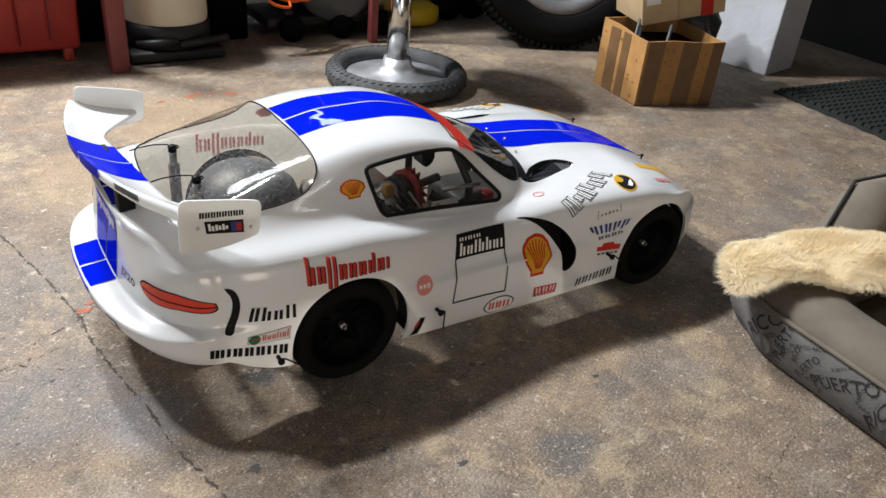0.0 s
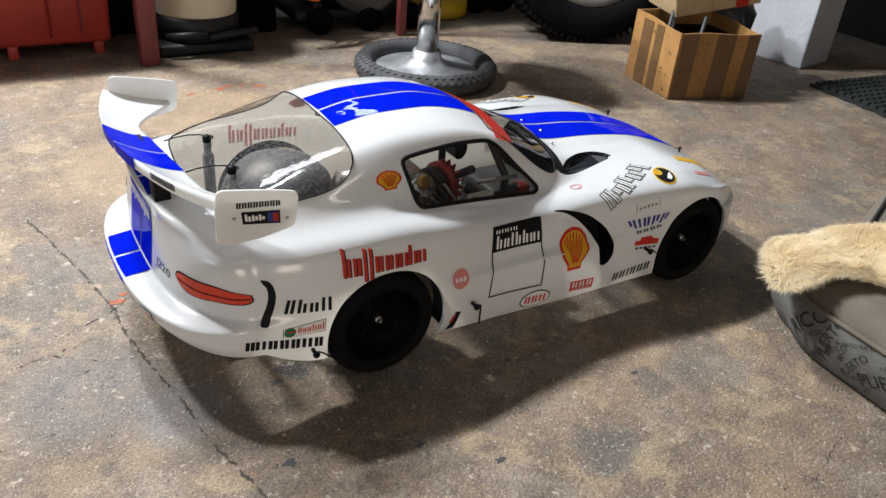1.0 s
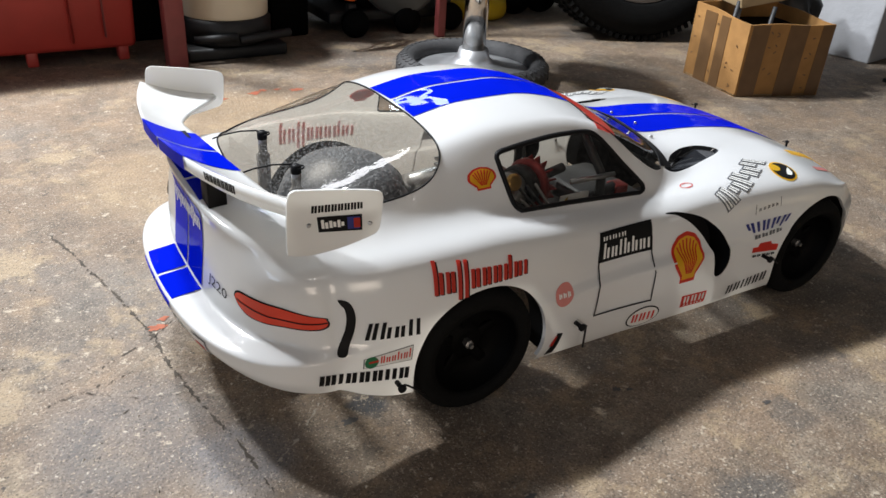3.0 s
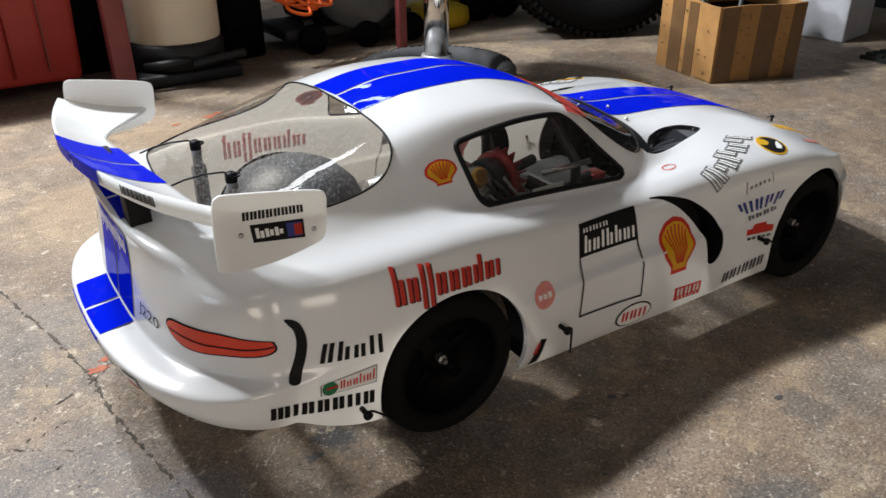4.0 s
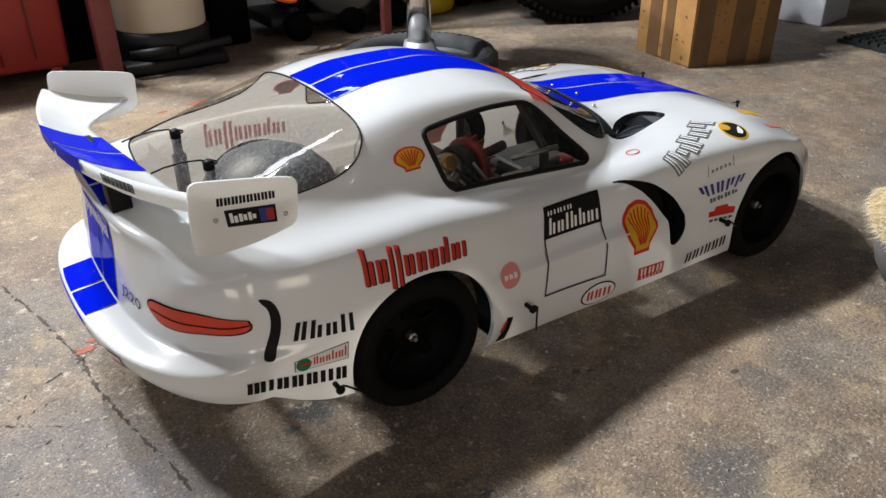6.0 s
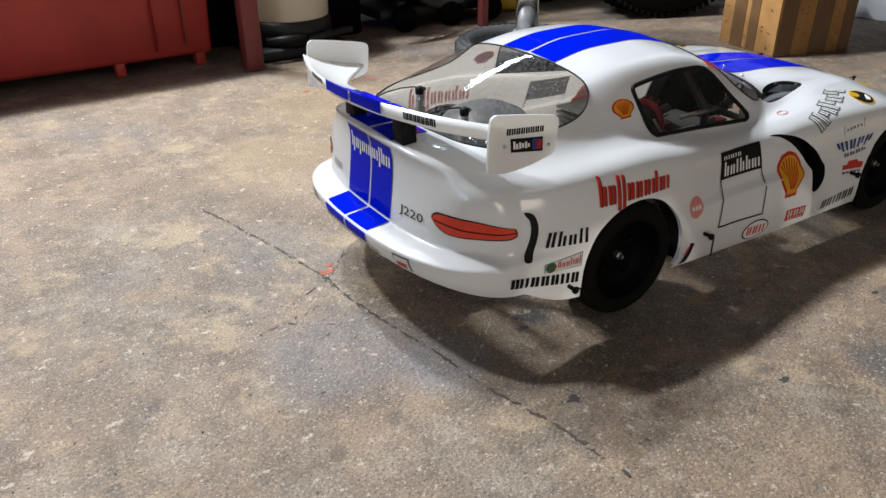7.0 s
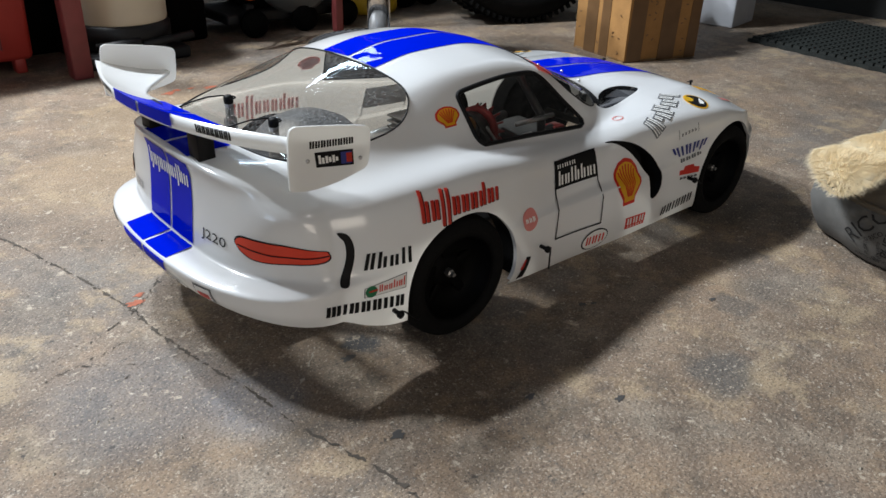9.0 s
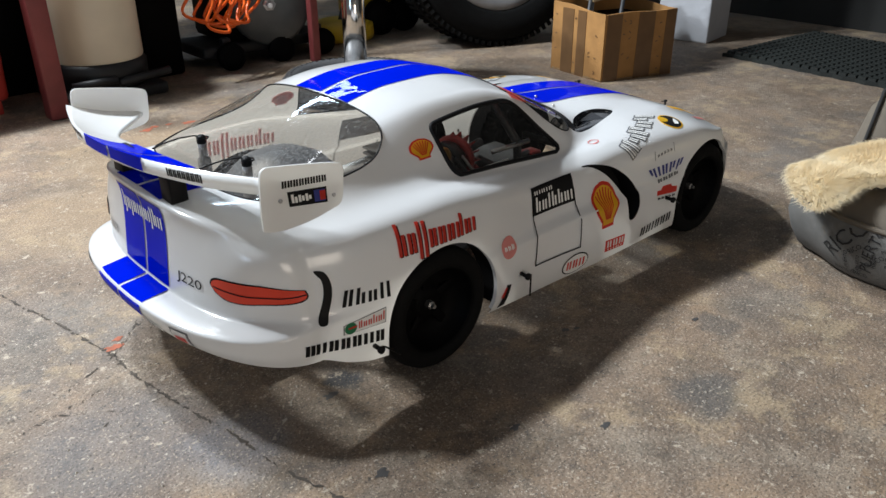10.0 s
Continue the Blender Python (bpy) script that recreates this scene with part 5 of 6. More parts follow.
def stool():
    m = pose(0.645, 0.81, 0) @ Matrix.Scale(0.96, 4)
    s = thing("workshop_stool", "chrome pedestal stool on a round steel base", "stool", place=m)
    part("base", turned([(0.13, 0.004), (0.149, 0.006), (0.151, 0.014), (0.149, 0.021), (0.125, 0.026), (0.085, 0.032), (0.055, 0.040), (0.041, 0.052), (0.036, 0.072)], 64), material("worn brushed steel", (0.50, 0.51, 0.53), 0.42, 0.75, vary=0.25, scale=25, rvary=0.1), s, "worn steel base plate")
    part("pole", turned([(0.029, 0.06), (0.029, 0.245), (0.027, 0.248)], 40), CHROME, s, "chrome pole")
    part("sleeve", turned([(0.026, 0.24), (0.032, 0.245), (0.033, 0.42), (0.02, 0.44)], 32), DARK_PLASTIC, s, "black rubber sleeve")
    part("seat", turned([(0.05, 0.44), (0.17, 0.455), (0.18, 0.475), (0.175, 0.5), (0.1, 0.51)], 44), DARK_PLASTIC, s, "black round seat")
    t = thing("scooter_tyre", "worn small black tyre lying round the stool base", "tyre", place=m)
    prof = [(0.166 + 0.0245 * math.cos(a), 0.027 + 0.027 * math.sin(a)) for a in np.linspace(0, 2 * math.pi, 14, endpoint=False)]
    grey_rubber = material("dusty grey tyre rubber", (0.06, 0.06, 0.063), 0.8, vary=0.45, scale=30, bump=0.3)
    part("casing", turned(prof, 72, closed=True), grey_rubber, t)
    bm = bmesh.new()
    for k in range(54):
        for j, (r, z, tilt) in enumerate(((0.184, 0.043, 42), (0.1895, 0.024, 85), (0.172, 0.0525, 14))):
            if (k + j) % 2 and j == 1:
                continue
            add_box(bm, (-0.008, -0.005, -0.003), (0.008, 0.005, 0.0012), 0, pose(0, 0, 0, 0, 0, 360 * (k + 0.5 * (j % 2)) / 54) @ pose(r, 0, z, 0, tilt, 0) @ pose(0, 0, 0, 0, 0, 25))
    tagged(part("tread", bm, grey_rubber, t, smooth=False), kind="stuff")


def road_wheel():
    m = pose(1.338, 1.04, 0.287, 84, 0, -22)
    w = thing("road_wheel", "large car wheel with winter tyre leaning upright", "wheel", place=m)
    prof = [(0.19, -0.085), (0.2, -0.095), (0.24, -0.1), (0.268, -0.095), (0.283, -0.08), (0.287, -0.05), (0.287, 0.05), (0.283, 0.08), (0.268, 0.095), (0.24, 0.1), (0.2, 0.095), (0.19, 0.085)]
    part("tyre", turned(prof, 80, closed=True), TYRE, w, "black winter tyre")
    bm = bmesh.new()
    for k in range(84):
        for side in (-1, 1):
            add_box(bm, (-0.008, -0.006, -0.02), (0.006, 0.006, 0.02), 0, pose(0, 0, 0, 0, 0, 360 * (k + 0.25 * side) / 84) @ pose(0.285, 0, side * 0.07, 0, 12 * side, 0) @ pose(0, 0, 0, 18 * side, 0, 0))
        add_box(bm, (-0.004, -0.007, -0.018), (0.004, 0.007, 0.018), 0, pose(0, 0, 0, 0, 0, 360 * k / 84) @ pose(0.288, 0, 0) @ pose(0, 0, 0, 30, 0, 0))
    tagged(part("tread", bm, TYRE, w, smooth=False), kind="stuff")
    alloy = material("dusty grey alloy", (0.30, 0.30, 0.31), 0.5, 0.7, vary=0.3, scale=15)
    part("rim", turned([(0.15, 0.075), (0.17, 0.085), (0.188, 0.088), (0.194, 0.08), (0.182, 0.07), (0.175, 0.03), (0.17, -0.06), (0.19, -0.085), (0.16, -0.08), (0.15, 0.0)], 64, closed=True), alloy, w, "grey alloy rim")
    part("hub", turned([(0.02, 0.02), (0.055, 0.02), (0.06, 0.05), (0.04, 0.06)], 32), alloy, w)
    for k in range(10):
        bm = bmesh.new()
        add_box(bm, (0.045, -0.011, 0.03), (0.175, 0.011, 0.055), 0.006, pose(0, 0, 0, 0, 0, 36 * k + 7))
        part("spoke", bm, alloy, w)
    part("back_plate", turned([(0.01, -0.02), (0.17, -0.02), (0.17, -0.01), (0.01, -0.01)], 40), RIM, w)
    chock = part("wood_wedge", box((1.47, 0.86, 0.0), (1.6, 0.885, 0.02), 0.003, None), material("pale wood", (0.4, 0.35, 0.28), 0.8))
    tagged(chock, "pale wooden wedge lying by the wheel", "wood piece")


def open_box():
    b = thing("cardboard_box", "open brown cardboard box banded with packing tape", "box")
    a, u, v = Vector((1.159, 0.452, 0)), Vector((0.218, -0.066, 0)), Vector((0.033, 0.196, 0))
    top = 0.17
    th = 0.004

    def wall(p, along, h0, h1, name="wall", mat=CARD):
        inward = Vector((-along.y, along.x, 0)).normalized() * th
        bm = bmesh.new()
        n = 6
        rows = []
        for k in range(n + 1):
            q = p + along * (k / n)
            h = h0 + (h1 - h0) * k / n + 0.002 * math.sin(5.0 * k + p.x * 9)
            rows.append([bm.verts.new(q), bm.verts.new(q + Vector((0, 0, h))), bm.verts.new(q + inward + Vector((0, 0, h))), bm.verts.new(q + inward)])
        for r, s in zip(rows, rows[1:]):
            for j in range(4):
                bm.faces.new((r[j], s[j], s[(j + 1) % 4], r[(j + 1) % 4]))
        bm.faces.new(rows[0][::-1])
        bm.faces.new(rows[-1])
        return part(name, bm, mat, b, smooth=False)

    wall(a, u, top, top)
    wall(a + u, v, top, top + 0.01)
    wall(a + u + v, -u, top + 0.01, top + 0.012)
    wall(a + v, -v, top + 0.012, top)
    part("bottom", box((0, 0, 0.001), (1, 1, 0.005), 0, Matrix(((u.x, v.x, 0, a.x), (u.y, v.y, 0, a.y), (0, 0, 1, 0), (0, 0, 0, 1)))), CARD_INNER, b, smooth=False)

    def tape(p, along, s0, s1, lean=0.0):
        out = Vector((along.y, -along.x, 0)).normalized() * 0.0012
        bm = bmesh.new()
        q = [p + along * s0, p + along * s1, p + along * (s1 + lean) + Vector((0, 0, top - 0.001)), p + along * (s0 + lean) + Vector((0, 0, top - 0.001))]
        f = [bm.verts.new(c + out) for c in q]
        g = [bm.verts.new(c) for c in q]
        bm.faces.new(f)
        for k in range(4):
            bm.faces.new((f[k - 1], f[k], g[k], g[k - 1]))
        part("packing_tape", bm, TAPE, b, "brown packing tape", smooth=False)

    for s0, s1 in ((0.02, 0.22), (0.45, 0.68), (0.84, 0.985)):
        tape(a, u, s0, s1, 0.015)
    w0 = a + v
    for s0, s1 in ((0.2, 0.42), (0.5, 0.66)):
        tape(w0, -v, s0, s1)
    # printed marks
    rnd = random.Random(5)
    bm = bmesh.new()
    for k in range(26):
        if k < 13:
            p, al, s = a, u, rnd.choice((0.27, 0.35, 0.4, 0.74, 0.78))
        else:
            p, al, s = w0, -v, rnd.choice((0.08, 0.46, 0.74, 0.86))
        out = Vector((al.y, -al.x, 0)).normalized() * 0.0008
        q, z, d = p + al * s + out, 0.015 + 0.14 * rnd.random(), al.normalized()
        w, h, t = 0.004, 0.0015, rnd.uniform(-0.8, 0.8)
        cs = [(w, h), (-w, h), (-w, -h), (w, -h)]
        bm.faces.new([bm.verts.new(q + d * (x * math.cos(t) - y * math.sin(t)) + Vector((0, 0, z + x * math.sin(t) + y * math.cos(t)))) for x, y in cs])
    tagged(part("printed_marks", bm, TAPE, b, smooth=False), kind="stuff")
    c = a + u * 0.5 + v * 0.5
    for k, (s, t, h, mat) in enumerate(((0.12, 0.55, 0.2, DARK_PLASTIC), (0.18, 0.6, 0.185, STEEL), (0.42, 0.35, 0.195, DARK_PLASTIC))):
        p = a + u * s + v * t
        rod = part("screwdriver", tube([p + Vector((0, 0, 0.006)), p + u * 0.06 + Vector((0.004, 0, h))], 0.0055, 10), mat)
        tagged(rod, "dark screwdriver standing in the open cardboard box", "screwdriver", "screwdrivers in the box")
    # black block added so the open box reads as shaded inside
    part("dark_filler", box((0.05, 0.05, 0.006), (0.95, 0.95, 0.145), 0, Matrix(((u.x, v.x, 0, a.x), (u.y, v.y, 0, a.y), (0, 0, 1, 0), (0, 0, 0, 1)))), RIM, b, smooth=False)

    m = pose(1.218, 0.536, 0.184, 0, 0, -20) @ pose(0, 0, 0, 0, -11, 0)
    t2 = thing("parcel_box", "smaller tan cardboard parcel with red tape and a white label", "box", place=m)
    part("carton", box((0, 0, 0), (0.235, 0.17, 0.15), 0.002), material("pale cardboard", (0.50, 0.36, 0.20), 0.85, vary=0.15, scale=25), t2)
    part("label", box((0.012, -0.001, 0.05), (0.05, 0.0, 0.13)), WHITE, t2, smooth=False)
    part("red_tape", box((0.165, -0.0012, -0.0006), (0.2, 0.1712, 0.1508)), RED, t2, "glossy red tape", smooth=False)
    part("flap", box((0.1, -0.002, 0.0), (0.1015, 0.0, 0.15)), CARD_INNER, t2, smooth=False)


def dark_bundle():
    """Grey sacking stuffed behind the box."""
    bm = bmesh.new()
    bmesh.ops.create_icosphere(bm, subdivisions=4, radius=1.0)
    for v in bm.verts:
        n = noise.noise(v.co * 2.2) * 0.22 + noise.noise(v.co * 6.0) * 0.08
        v.co = v.co * (1 + n)
        v.co = Vector((1.53 + v.co.x * 0.08, 0.66 + v.co.y * 0.1, max(0.0, 0.12 + v.co.z * 0.14)))
    tagged(part("crumpled_cloth", bm, DARK_PLASTIC), "dark crumpled cloth bundle behind the cardboard box", "cloth")


def paper_tag():
    bm = bmesh.new()
    rows = [[bm.verts.new((0.09 * k / 6, 0.03 * j, 0.004 + 0.010 * math.sin(2.4 * k / 6) + 0.002 * j)) for j in range(2)] for k in range(7)]
    for a, b in zip(rows, rows[1:]):
        bm.faces.new((a[0], b[0], b[1], a[1]))
    for v in list(bm.verts):
        v.co.z -= 0.004 if v.co.x < 0.001 else 0
    tag = part("paper_tag", bm, WHITE, place=pose(1.375, 0.955, 0.0015, 0, 0, 18))
    thicken(tag, 0.0008)
    tagged(tag, "curled white paper tag lying on the floor by the wheel", "paper")


def rubber_mat():
    m = thing("rubber_mat", "black ribbed rubber floor mat with a scalloped edge", "mat", place=pose(1.66, 0.393, 0, 0, 0, -5))
    bm = bmesh.new()
    n = 30
    rings = []
    pts = []
    for k in range(n):
        pts.append((0.008 * (k % 2), -0.9 * k / n))
    for k in range(20):
        pts.append((0.5 * k / 20, -0.9 + 0.008 * (k % 2)))
    pts += [(0.5, -0.9), (0.5, 0.0)]
    for k in range(20):
        pts.append((0.5 - 0.5 * k / 20, -0.008 * (k % 2)))
    lo = [bm.verts.new((x, y, 0.0)) for x, y in pts]
    hi = [bm.verts.new((x, y, 0.010)) for x, y in pts]
    bm.faces.new(hi)
    for k in range(len(pts)):
        bm.faces.new((lo[k - 1], lo[k], hi[k], hi[k - 1]))
    part("backing", bm, MAT_RUBBER, m, smooth=False)
    bm = bmesh.new()
    for i in range(19):
        for j in range(34):
            x, y = 0.018 + 0.0255 * i, -0.018 - 0.0258 * j
            add_box(bm, (x - 0.008, y - 0.010, 0.009), (x + 0.008, y + 0.010, 0.017), 0)
    tagged(part("studs", bm, MAT_RUBBER, m, smooth=False), kind="stuff")


# ---- dog bed ----
BED_C, BED_A, BED_B, BED_N = Vector((0.915, -0.729, 0)), 0.385, 0.385, 7.5


def bed_point(phi, grow=0.0):
    c, s = math.cos(phi), math.sin(phi)
    f = lambda v: math.copysign(abs(v) ** (2 / BED_N), v)
    p = Vector((f(c) * (BED_A + grow), f(s) * (BED_B + grow), 0))
    return BED_C + Matrix.Rotation(radians(-5), 3, "Z") @ p


def bed_height(phi):
    """The rim is low at the entry and rises round the back."""
    p = bed_point(phi)
    k = min(max((p.x - 0.770) / 0.02, 0), 1)
    k = k * k * (3 - 2 * k)
    back = min(max((p.y + 0.52) / 0.12, 0), 1)
    wing = back if p.x < 1.0 else 1.0
    return 0.116 + 0.004 * back + 0.086 * k * wing


def dog_bed():
    bed = thing("dog_bed", "grey brown suede dog bed with printed canvas sides", "pet bed")
    n = 220
    phis = [2 * math.pi * k / n for k in range(n)]

    def ringed(levels, name, mat, label):
        bm = bmesh.new()
        rings = [[bm.verts.new(level(p, k)) for k, p in enumerate(phis)] for level in levels]
        for a, b in zip(rings, rings[1:]):
            for k in range(n):
                bm.faces.new((a[k - 1], a[k], b[k], b[k - 1]))
        return part(name, bm, mat, bed, label)

    puff = lambda p, k: 0.004 * math.sin(9 * p) + 0.004 * noise.noise(Vector((3 * math.cos(p), 3 * math.sin(p), 0.3)))
    at = lambda p, g, z: bed_point(p, g) + Vector((0, 0, z))
    ringed([lambda p, k, g=g, z=z: at(p, g + puff(p, k), z) for g, z in ((-0.05, 0.0), (-0.006, 0.001), (0.002, 0.008), (0.012, 0.03), (0.018, 0.055), (0.016, 0.078), (0.012, 0.086))], "side", BED_PRINT, "grey canvas side with printed words")
    ringed([lambda p, k, g=g, z=z: at(p, g + puff(p, k), 0.084 + (bed_height(p) - 0.084) * z) for g, z in ((0.012, 0.0), (0.010, 0.35), (0.0, 0.72), (-0.02, 0.95), (-0.04, 1.0), (-0.062, 0.92), (-0.08, 0.6), (-0.09, 0.0), (-0.1, -0.3), (-0.12, -0.5))], "rim_cushion", BED_SUEDE, "padded brown grey suede rim")
    part("piping", tube([at(p, 0.0145 + puff(p, 0), 0.086) for p in phis], 0.0038, 6, closed=True), BED_SUEDE, bed, "dark piping")
    part("top_piping", tube([at(p, -0.012 + puff(p, 0), 0.084 + (bed_height(p) - 0.084) * 0.93) for p in phis if bed_point(p).y > -0.6 and bed_point(p).x > 0.58], 0.0032, 6), INK, bed, "dark piping on the rim")
    bm = bmesh.new()
    rings = []
    for g, z in ((-0.1, 0.055), (-0.13, 0.068), (-0.2, 0.075), (-0.3, 0.07)):
        rings.append([bm.verts.new(at(p, g, z)) for p in phis])
    for a, b in zip(rings, rings[1:]):
        for k in range(n):
            bm.faces.new((a[k - 1], a[k], b[k], b[k - 1]))
    bm.faces.new(rings[-1])
    part("cushion", bm, BED_SUEDE, bed, "dark cushion")
    # printed words along the side
    lengths = [0.0]
    dense = [2 * math.pi * k / 1440 for k in range(1441)]
    pts = [bed_point(p, 0.018) for p in dense]
    for a, b in zip(pts, pts[1:]):
        lengths.append(lengths[-1] + (b - a).length)

    def wall_point(s, z):
        p = float(np.interp(s, lengths, dense))
        g = float(np.interp(z, (0.0, 0.008, 0.03, 0.055, 0.078, 0.09), (-0.006, 0.002, 0.012, 0.018, 0.016, 0.011)))
        return at(p, g + puff(p, 0) + 0.0012, z)

    s_at = lambda x, y: lengths[min(range(len(pts)), key=lambda k: (pts[k] - Vector((x, y, 0))).length)]
    start = s_at(0.56, -0.40)
    rnd = random.Random(11)
    big = [("RICO", 0.012, 0.026, 0.034, 52), ("PUERTO", 0.066, 0.022, 0.021, 80), ("PUERTO", 0.098, 0.018, 0.016, 62), ("PUERTO", 0.122, 0.022, 0.028, 32), ("RICO", 0.215, 0.010, 0.046, 42), ("PUERTO", 0.32, 0.02, 0.026, 30), ("RICO", 0.41, 0.03, 0.03, 55)]
    small = []
    for k in range(46):
        small.append((rnd.choice(("PUERTO", "RICO", "PUERTO RICO")), 0.004 + 0.5 * rnd.random(), 0.008 + 0.055 * rnd.random(), rnd.choice((0.006, 0.008, 0.010, 0.012)), rnd.choice((0, 30, 45, 60, 85))))
    for text, s0, z0, size, tilt in big + small:
        c, s = math.cos(radians(tilt)), math.sin(radians(tilt))

        def place(x, y):
            z = z0 + size * (x * s + y * c) * 0.9
            if z > 0.084 or z < 0.003:
                return None
            return wall_point(start + s0 + size * (x * c - y * s), z)

        letters(text, place, INK, bed, "printed_word")
    return at


def sheepskin():
    edge = smooth_ring([(0.475, -0.395), (0.49, -0.36), (0.53, -0.335), (0.59, -0.325), (0.64, -0.325), (0.7, -0.335), (0.78, -0.36), (0.86, -0.38), (0.95, -0.39), (1.05, -0.41), (1.12, -0.5), (1.12, -0.62), (1.0, -0.66), (0.86, -0.60), (0.72, -0.535), (0.6, -0.475), (0.53, -0.435), (0.49, -0.42)], 180)

    def top(x, y):
        rim = math.exp(-((x - 0.545) / 0.055) ** 2)
        z = 0.115 + 0.018 * rim + 0.018 * math.exp(-(((x - 0.74) / 0.1) ** 2 + ((y + 0.46) / 0.07) ** 2)) + 0.008 * min(max((x - 0.62) / 0.22, 0), 1)
        z += 0.012 * noise.noise(Vector((x * 11, y * 11, 2.0))) + 0.006 * noise.noise(Vector((x * 30, y * 30, 5.0)))
        z -= 0.05 * min(max((0.50 - x) / 0.05, 0), 1) ** 2
        return z

    skin = thing("sheepskin", "cream long-haired sheepskin draped over the dog bed", "sheepskin")
    bm = bmesh.new()
    xs, ys = np.arange(0.46, 1.14, 0.008), np.arange(-0.72, -0.32, 0.008)
    gx, gy = np.meshgrid(xs, ys, indexing="ij")
    ok = inside(edge, gx, gy)
    vs = {}
    for i in range(len(xs) - 1):
        for j in range(len(ys) - 1):
            if ok[i, j] and ok[i + 1, j] and ok[i, j + 1] and ok[i + 1, j + 1]:
                f = []
                for a, b in ((i, j), (i + 1, j), (i + 1, j + 1), (i, j + 1)):
                    if (a, b) not in vs:
                        vs[a, b] = bm.verts.new((xs[a], ys[b], top(xs[a], ys[b])))
                    f.append(vs[a, b])
                bm.faces.new(f)
    ob = part("hide", bm, FLEECE, skin)
    thicken(ob, 0.012)
    rnd = np.random.RandomState(3)
    tries = np.stack([rnd.uniform(0.46, 1.0, 210000), rnd.uniform(-0.68, -0.33, 210000)], 1)
    xy = tries[inside(edge, tries[:, 0], tries[:, 1])][:105000]
    n = len(xy)
    near = np.empty(n, int)
    for k in range(0, n, 4000):
        near[k:k + 4000] = np.argmin(((edge[None] - xy[k:k + 4000, None]) ** 2).sum(-1), 1)
    off = edge[near] - xy
    d = np.hypot(*off.T)
    out = off / np.maximum(d, 1e-4)[:, None] * np.maximum(0, 1 - d / 0.03)[:, None]
    z = np.array([top(x, y) for x, y in xy])
    swirl = np.array([2.5 * noise.noise(Vector((x * 14, y * 14, 9))) for x, y in xy])
    way = np.stack([out[:, 0] * 1.6 + 0.7 * np.cos(swirl) - 0.3 + rnd.normal(size=n) * 0.18, out[:, 1] * 1.6 + 0.7 * np.sin(swirl) + rnd.normal(size=n) * 0.18,
                    0.5 - 0.4 * np.maximum(0, 1 - d / 0.02) + rnd.normal(size=n) * 0.12], 1)
    way /= np.linalg.norm(way, axis=1)[:, None]
    size = rnd.uniform(0.008, 0.019, n)[:, None]
    side = np.cross(way, (0, 0, 1.0))
    side = side / np.maximum(np.linalg.norm(side, axis=1), 1e-4)[:, None] * rnd.uniform(0.00025, 0.0005, n)[:, None]
    p = np.column_stack([xy, z - 0.003])
    mid, tip = p + way * size * 0.55, p + way * size + np.array([0, 0, -0.25]) * size
    verts = np.stack([p - side, p + side, mid + side * 0.7, mid - side * 0.7, tip], 1).reshape(-1, 3)
    faces = [f for k in range(0, 5 * n, 5) for f in ((k, k + 1, k + 2, k + 3), (k + 3, k + 2, k + 4))]
    me = bpy.data.meshes.new("wool")
    me.from_pydata(verts.tolist(), [], faces)
    me.materials.append(FLEECE)
    wool = new("wool", me)
    wool.parent = skin
    tagged(wool, "cream wool tufts", kind="stuff")
    skin.location = (0.018, 0.006, 0.004)


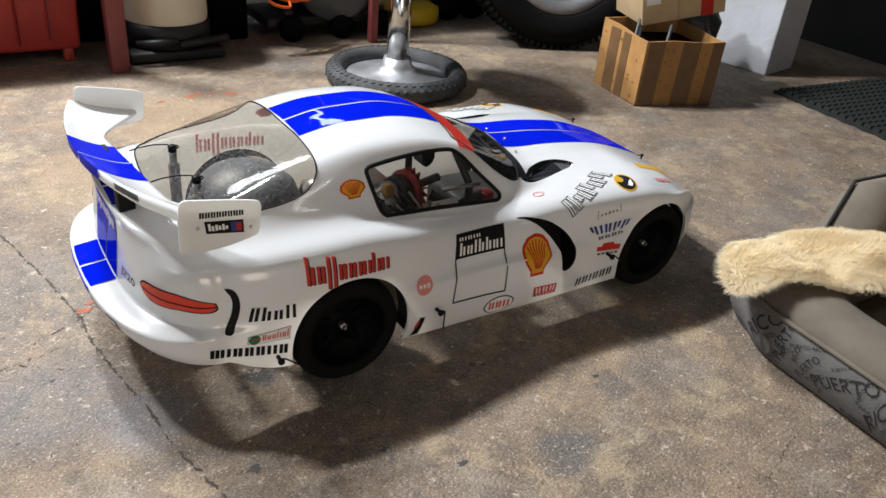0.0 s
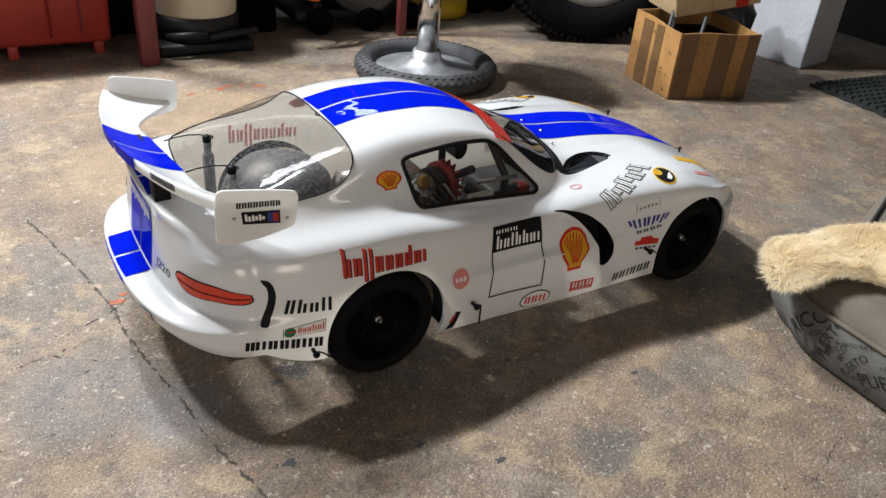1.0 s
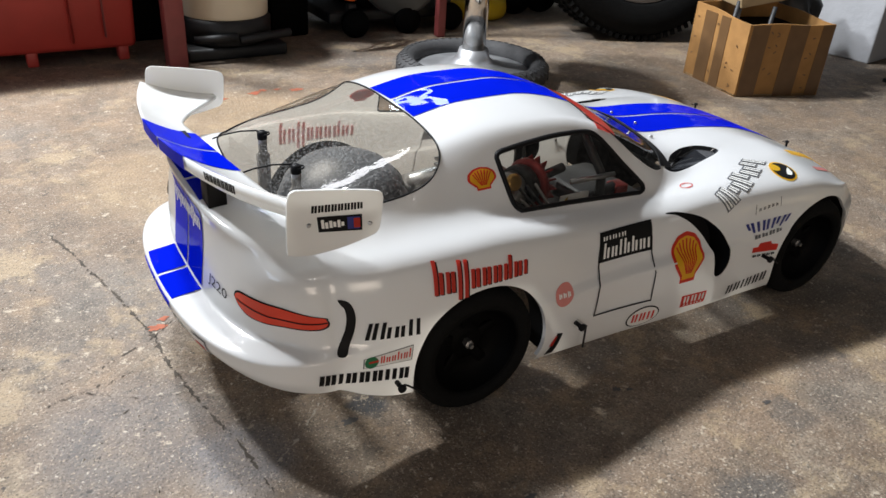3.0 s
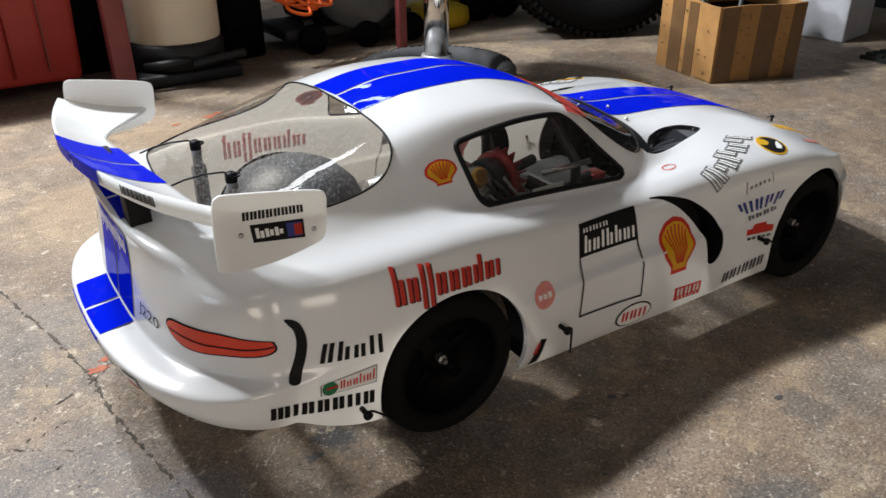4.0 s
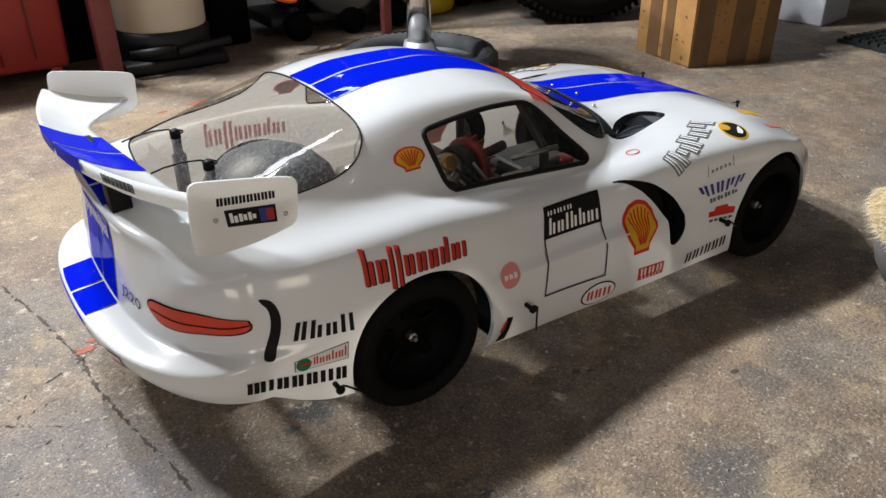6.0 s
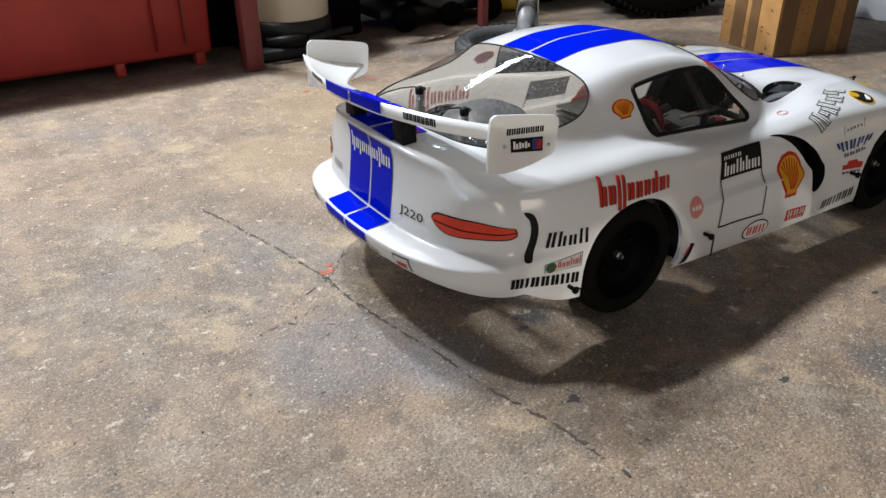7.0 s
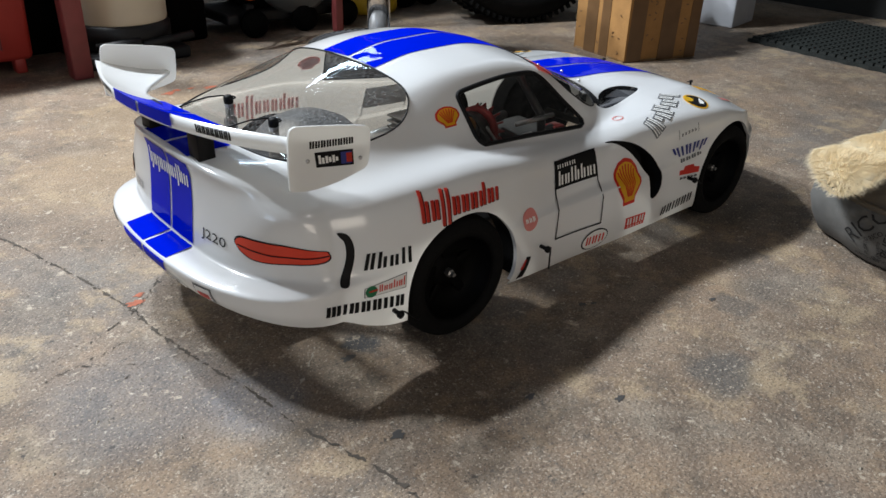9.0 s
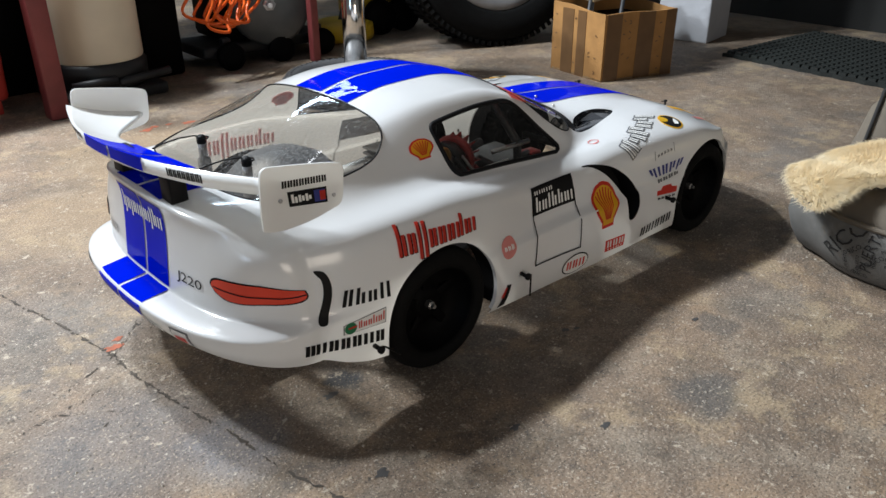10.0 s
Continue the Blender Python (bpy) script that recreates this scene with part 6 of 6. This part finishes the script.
def floor_marks():
    dirt = material("crack dirt", (0.085, 0.070, 0.056), 0.95, vary=0.4)
    chalk = material("pale scratched concrete", (0.42, 0.38, 0.32), 0.9, vary=0.3)

    def ribbon(points, width, seed, mat=None):
        rnd = random.Random(seed)
        bm = bmesh.new()
        pts = []
        for a, b in zip(points, points[1:]):
            n = max(2, int(math.hypot(b[0] - a[0], b[1] - a[1]) / 0.003))
            for k in range(n):
                t = k / n
                pts.append((a[0] + (b[0] - a[0]) * t + rnd.gauss(0, 0.0011), a[1] + (b[1] - a[1]) * t + rnd.gauss(0, 0.0011)))
        prev = None
        for k, (x, y) in enumerate(pts):
            w = width * (0.1 + 1.5 * max(0, noise.noise(Vector((x * 90, y * 90, seed))) + 0.45)) * rnd.uniform(0.5, 1.3)
            row = [bm.verts.new((x - w, y, 0.0007)), bm.verts.new((x + w, y, 0.0007))]
            if prev and rnd.random() > 0.12 and w > 0.25 * width:
                bm.faces.new((prev[0], prev[1], row[1], row[0]))
            prev = row
        return part("crack", bm, mat or dirt, floor, smooth=False)

    ribbon([(-0.34, 0.37), (-0.322, 0.311), (-0.292, 0.189), (-0.268, 0.066), (-0.268, 0.02), (-0.254, -0.07), (-0.236, -0.15), (-0.226, -0.234), (-0.2, -0.33), (-0.19, -0.42)], 0.0018, 1)
    ribbon([(-0.4, 0.02), (-0.337, 0.03), (-0.303, 0.05), (-0.268, 0.066)], 0.0013, 2)
    ribbon([(-0.215, 0.125), (-0.245, 0.09), (-0.268, 0.066)], 0.0011, 3)
    ribbon([(-0.36, 0.0), (-0.30, -0.04), (-0.258, -0.05)], 0.0008, 4)
    ribbon([(-0.333, -0.051), (-0.316, -0.05), (-0.288, -0.045)], 0.0010, 5)
    ribbon([(-0.392, -0.008), (-0.356, -0.001), (-0.297, 0.013)], 0.0011, 6)
    ribbon([(-0.368, 0.036), (-0.331, 0.039)], 0.0011, 7)
    ribbon([(0.469, -0.553), (0.414, -0.569), (0.371, -0.585), (0.337, -0.589)], 0.0008, 8)
    ribbon([(-0.143, -0.127), (-0.172, -0.16), (-0.213, -0.191)], 0.0016, 9, chalk)
    rnd = np.random.RandomState(4)
    n = 5200
    spots = np.stack([rnd.uniform(-0.7, 1.1, n), rnd.uniform(-0.75, 1.0, n), np.zeros(n)], 1)
    size = 0.0005 + 0.0019 * rnd.uniform(0, 1, n) ** 4
    chip = np.array([(1, 0, 0), (-0.5, 0.8, 0), (-0.5, -0.8, 0), (0.1, 0.1, 0.8)])
    verts = (spots[:, None] + chip[None] * rnd.uniform(0.6, 1.4, (n, 4, 3)) * size[:, None, None]).reshape(-1, 3)
    faces = [f for k in range(0, 4 * n, 4) for f in ((k, k + 1, k + 3), (k + 1, k + 2, k + 3), (k + 2, k, k + 3))]
    me = bpy.data.meshes.new("grit")
    me.from_pydata(verts.tolist(), [], faces)
    grit = material("mixed concrete grit", (0.62, 0.56, 0.47), 0.9, second=(0.06, 0.05, 0.04), scale=60)
    me.materials.append(grit)
    tagged(new("grit", me), "scattered small grit and chips on the concrete floor", "grit", kind="stuff")
    paint = material("old orange paint on floor", (0.42, 0.12, 0.06), 0.8, vary=0.5, scale=60)
    oil = material("dark oil stain", (0.07, 0.066, 0.064), 0.45, vary=0.4, scale=50)
    rnd = random.Random(8)

    def blot(name, x, y, r, mat):
        bm = bmesh.new()
        ph = rnd.uniform(0, 6)
        bm.faces.new([bm.verts.new((x + r * (1 + 0.3 * math.sin(3 * a + ph) + 0.2 * math.sin(5 * a + 2 * ph)) * math.cos(a), y + 0.7 * r * (1 + 0.3 * math.sin(2 * a + ph) + 0.2 * math.sin(7 * a)) * math.sin(a), 0.0006)) for a in np.linspace(0, 2 * math.pi, 26, endpoint=False)])
        part(name, bm, mat, floor, smooth=False)

    for x, y, r in ((0.218, 0.864, 0.014), (0.128, 0.872, 0.013), (0.054, 0.857, 0.009), (0.15, 0.885, 0.009), (0.18, 0.88, 0.008), (-0.262, 0.085, 0.010), (-0.25, 0.10, 0.006)):
        blot("paint_spot", x, y, r, paint)
    for x, y, r in ((-0.127, -0.168, 0.008), (0.162, -0.255, 0.005), (-0.005, 0.08, 0.010), (0.175, -0.262, 0.004), (0.02, -0.05, 0.008), (0.05, -0.4, 0.006), (-0.16, -0.3, 0.007), (-0.02, -0.34, 0.006), (0.30, -0.35, 0.005)):
        blot("oil_spot", x, y, r, oil)


tagged(part("pillar", box((0, 0, 0), (0.17, 0.4, 2.44), 0.004, pose(1.781, 0.517, 0, 0, 0, 9)), PLASTER, smooth=False), "white plastered pillar with rough lower edge", "pillar", kind="structure")
storage_crate()
workbench()
drum()
hose_coil()
grinder()
washer()
stool()
road_wheel()
open_box()
dark_bundle()
rubber_mat()
paper_tag()
dog_bed()
sheepskin()
floor_marks()
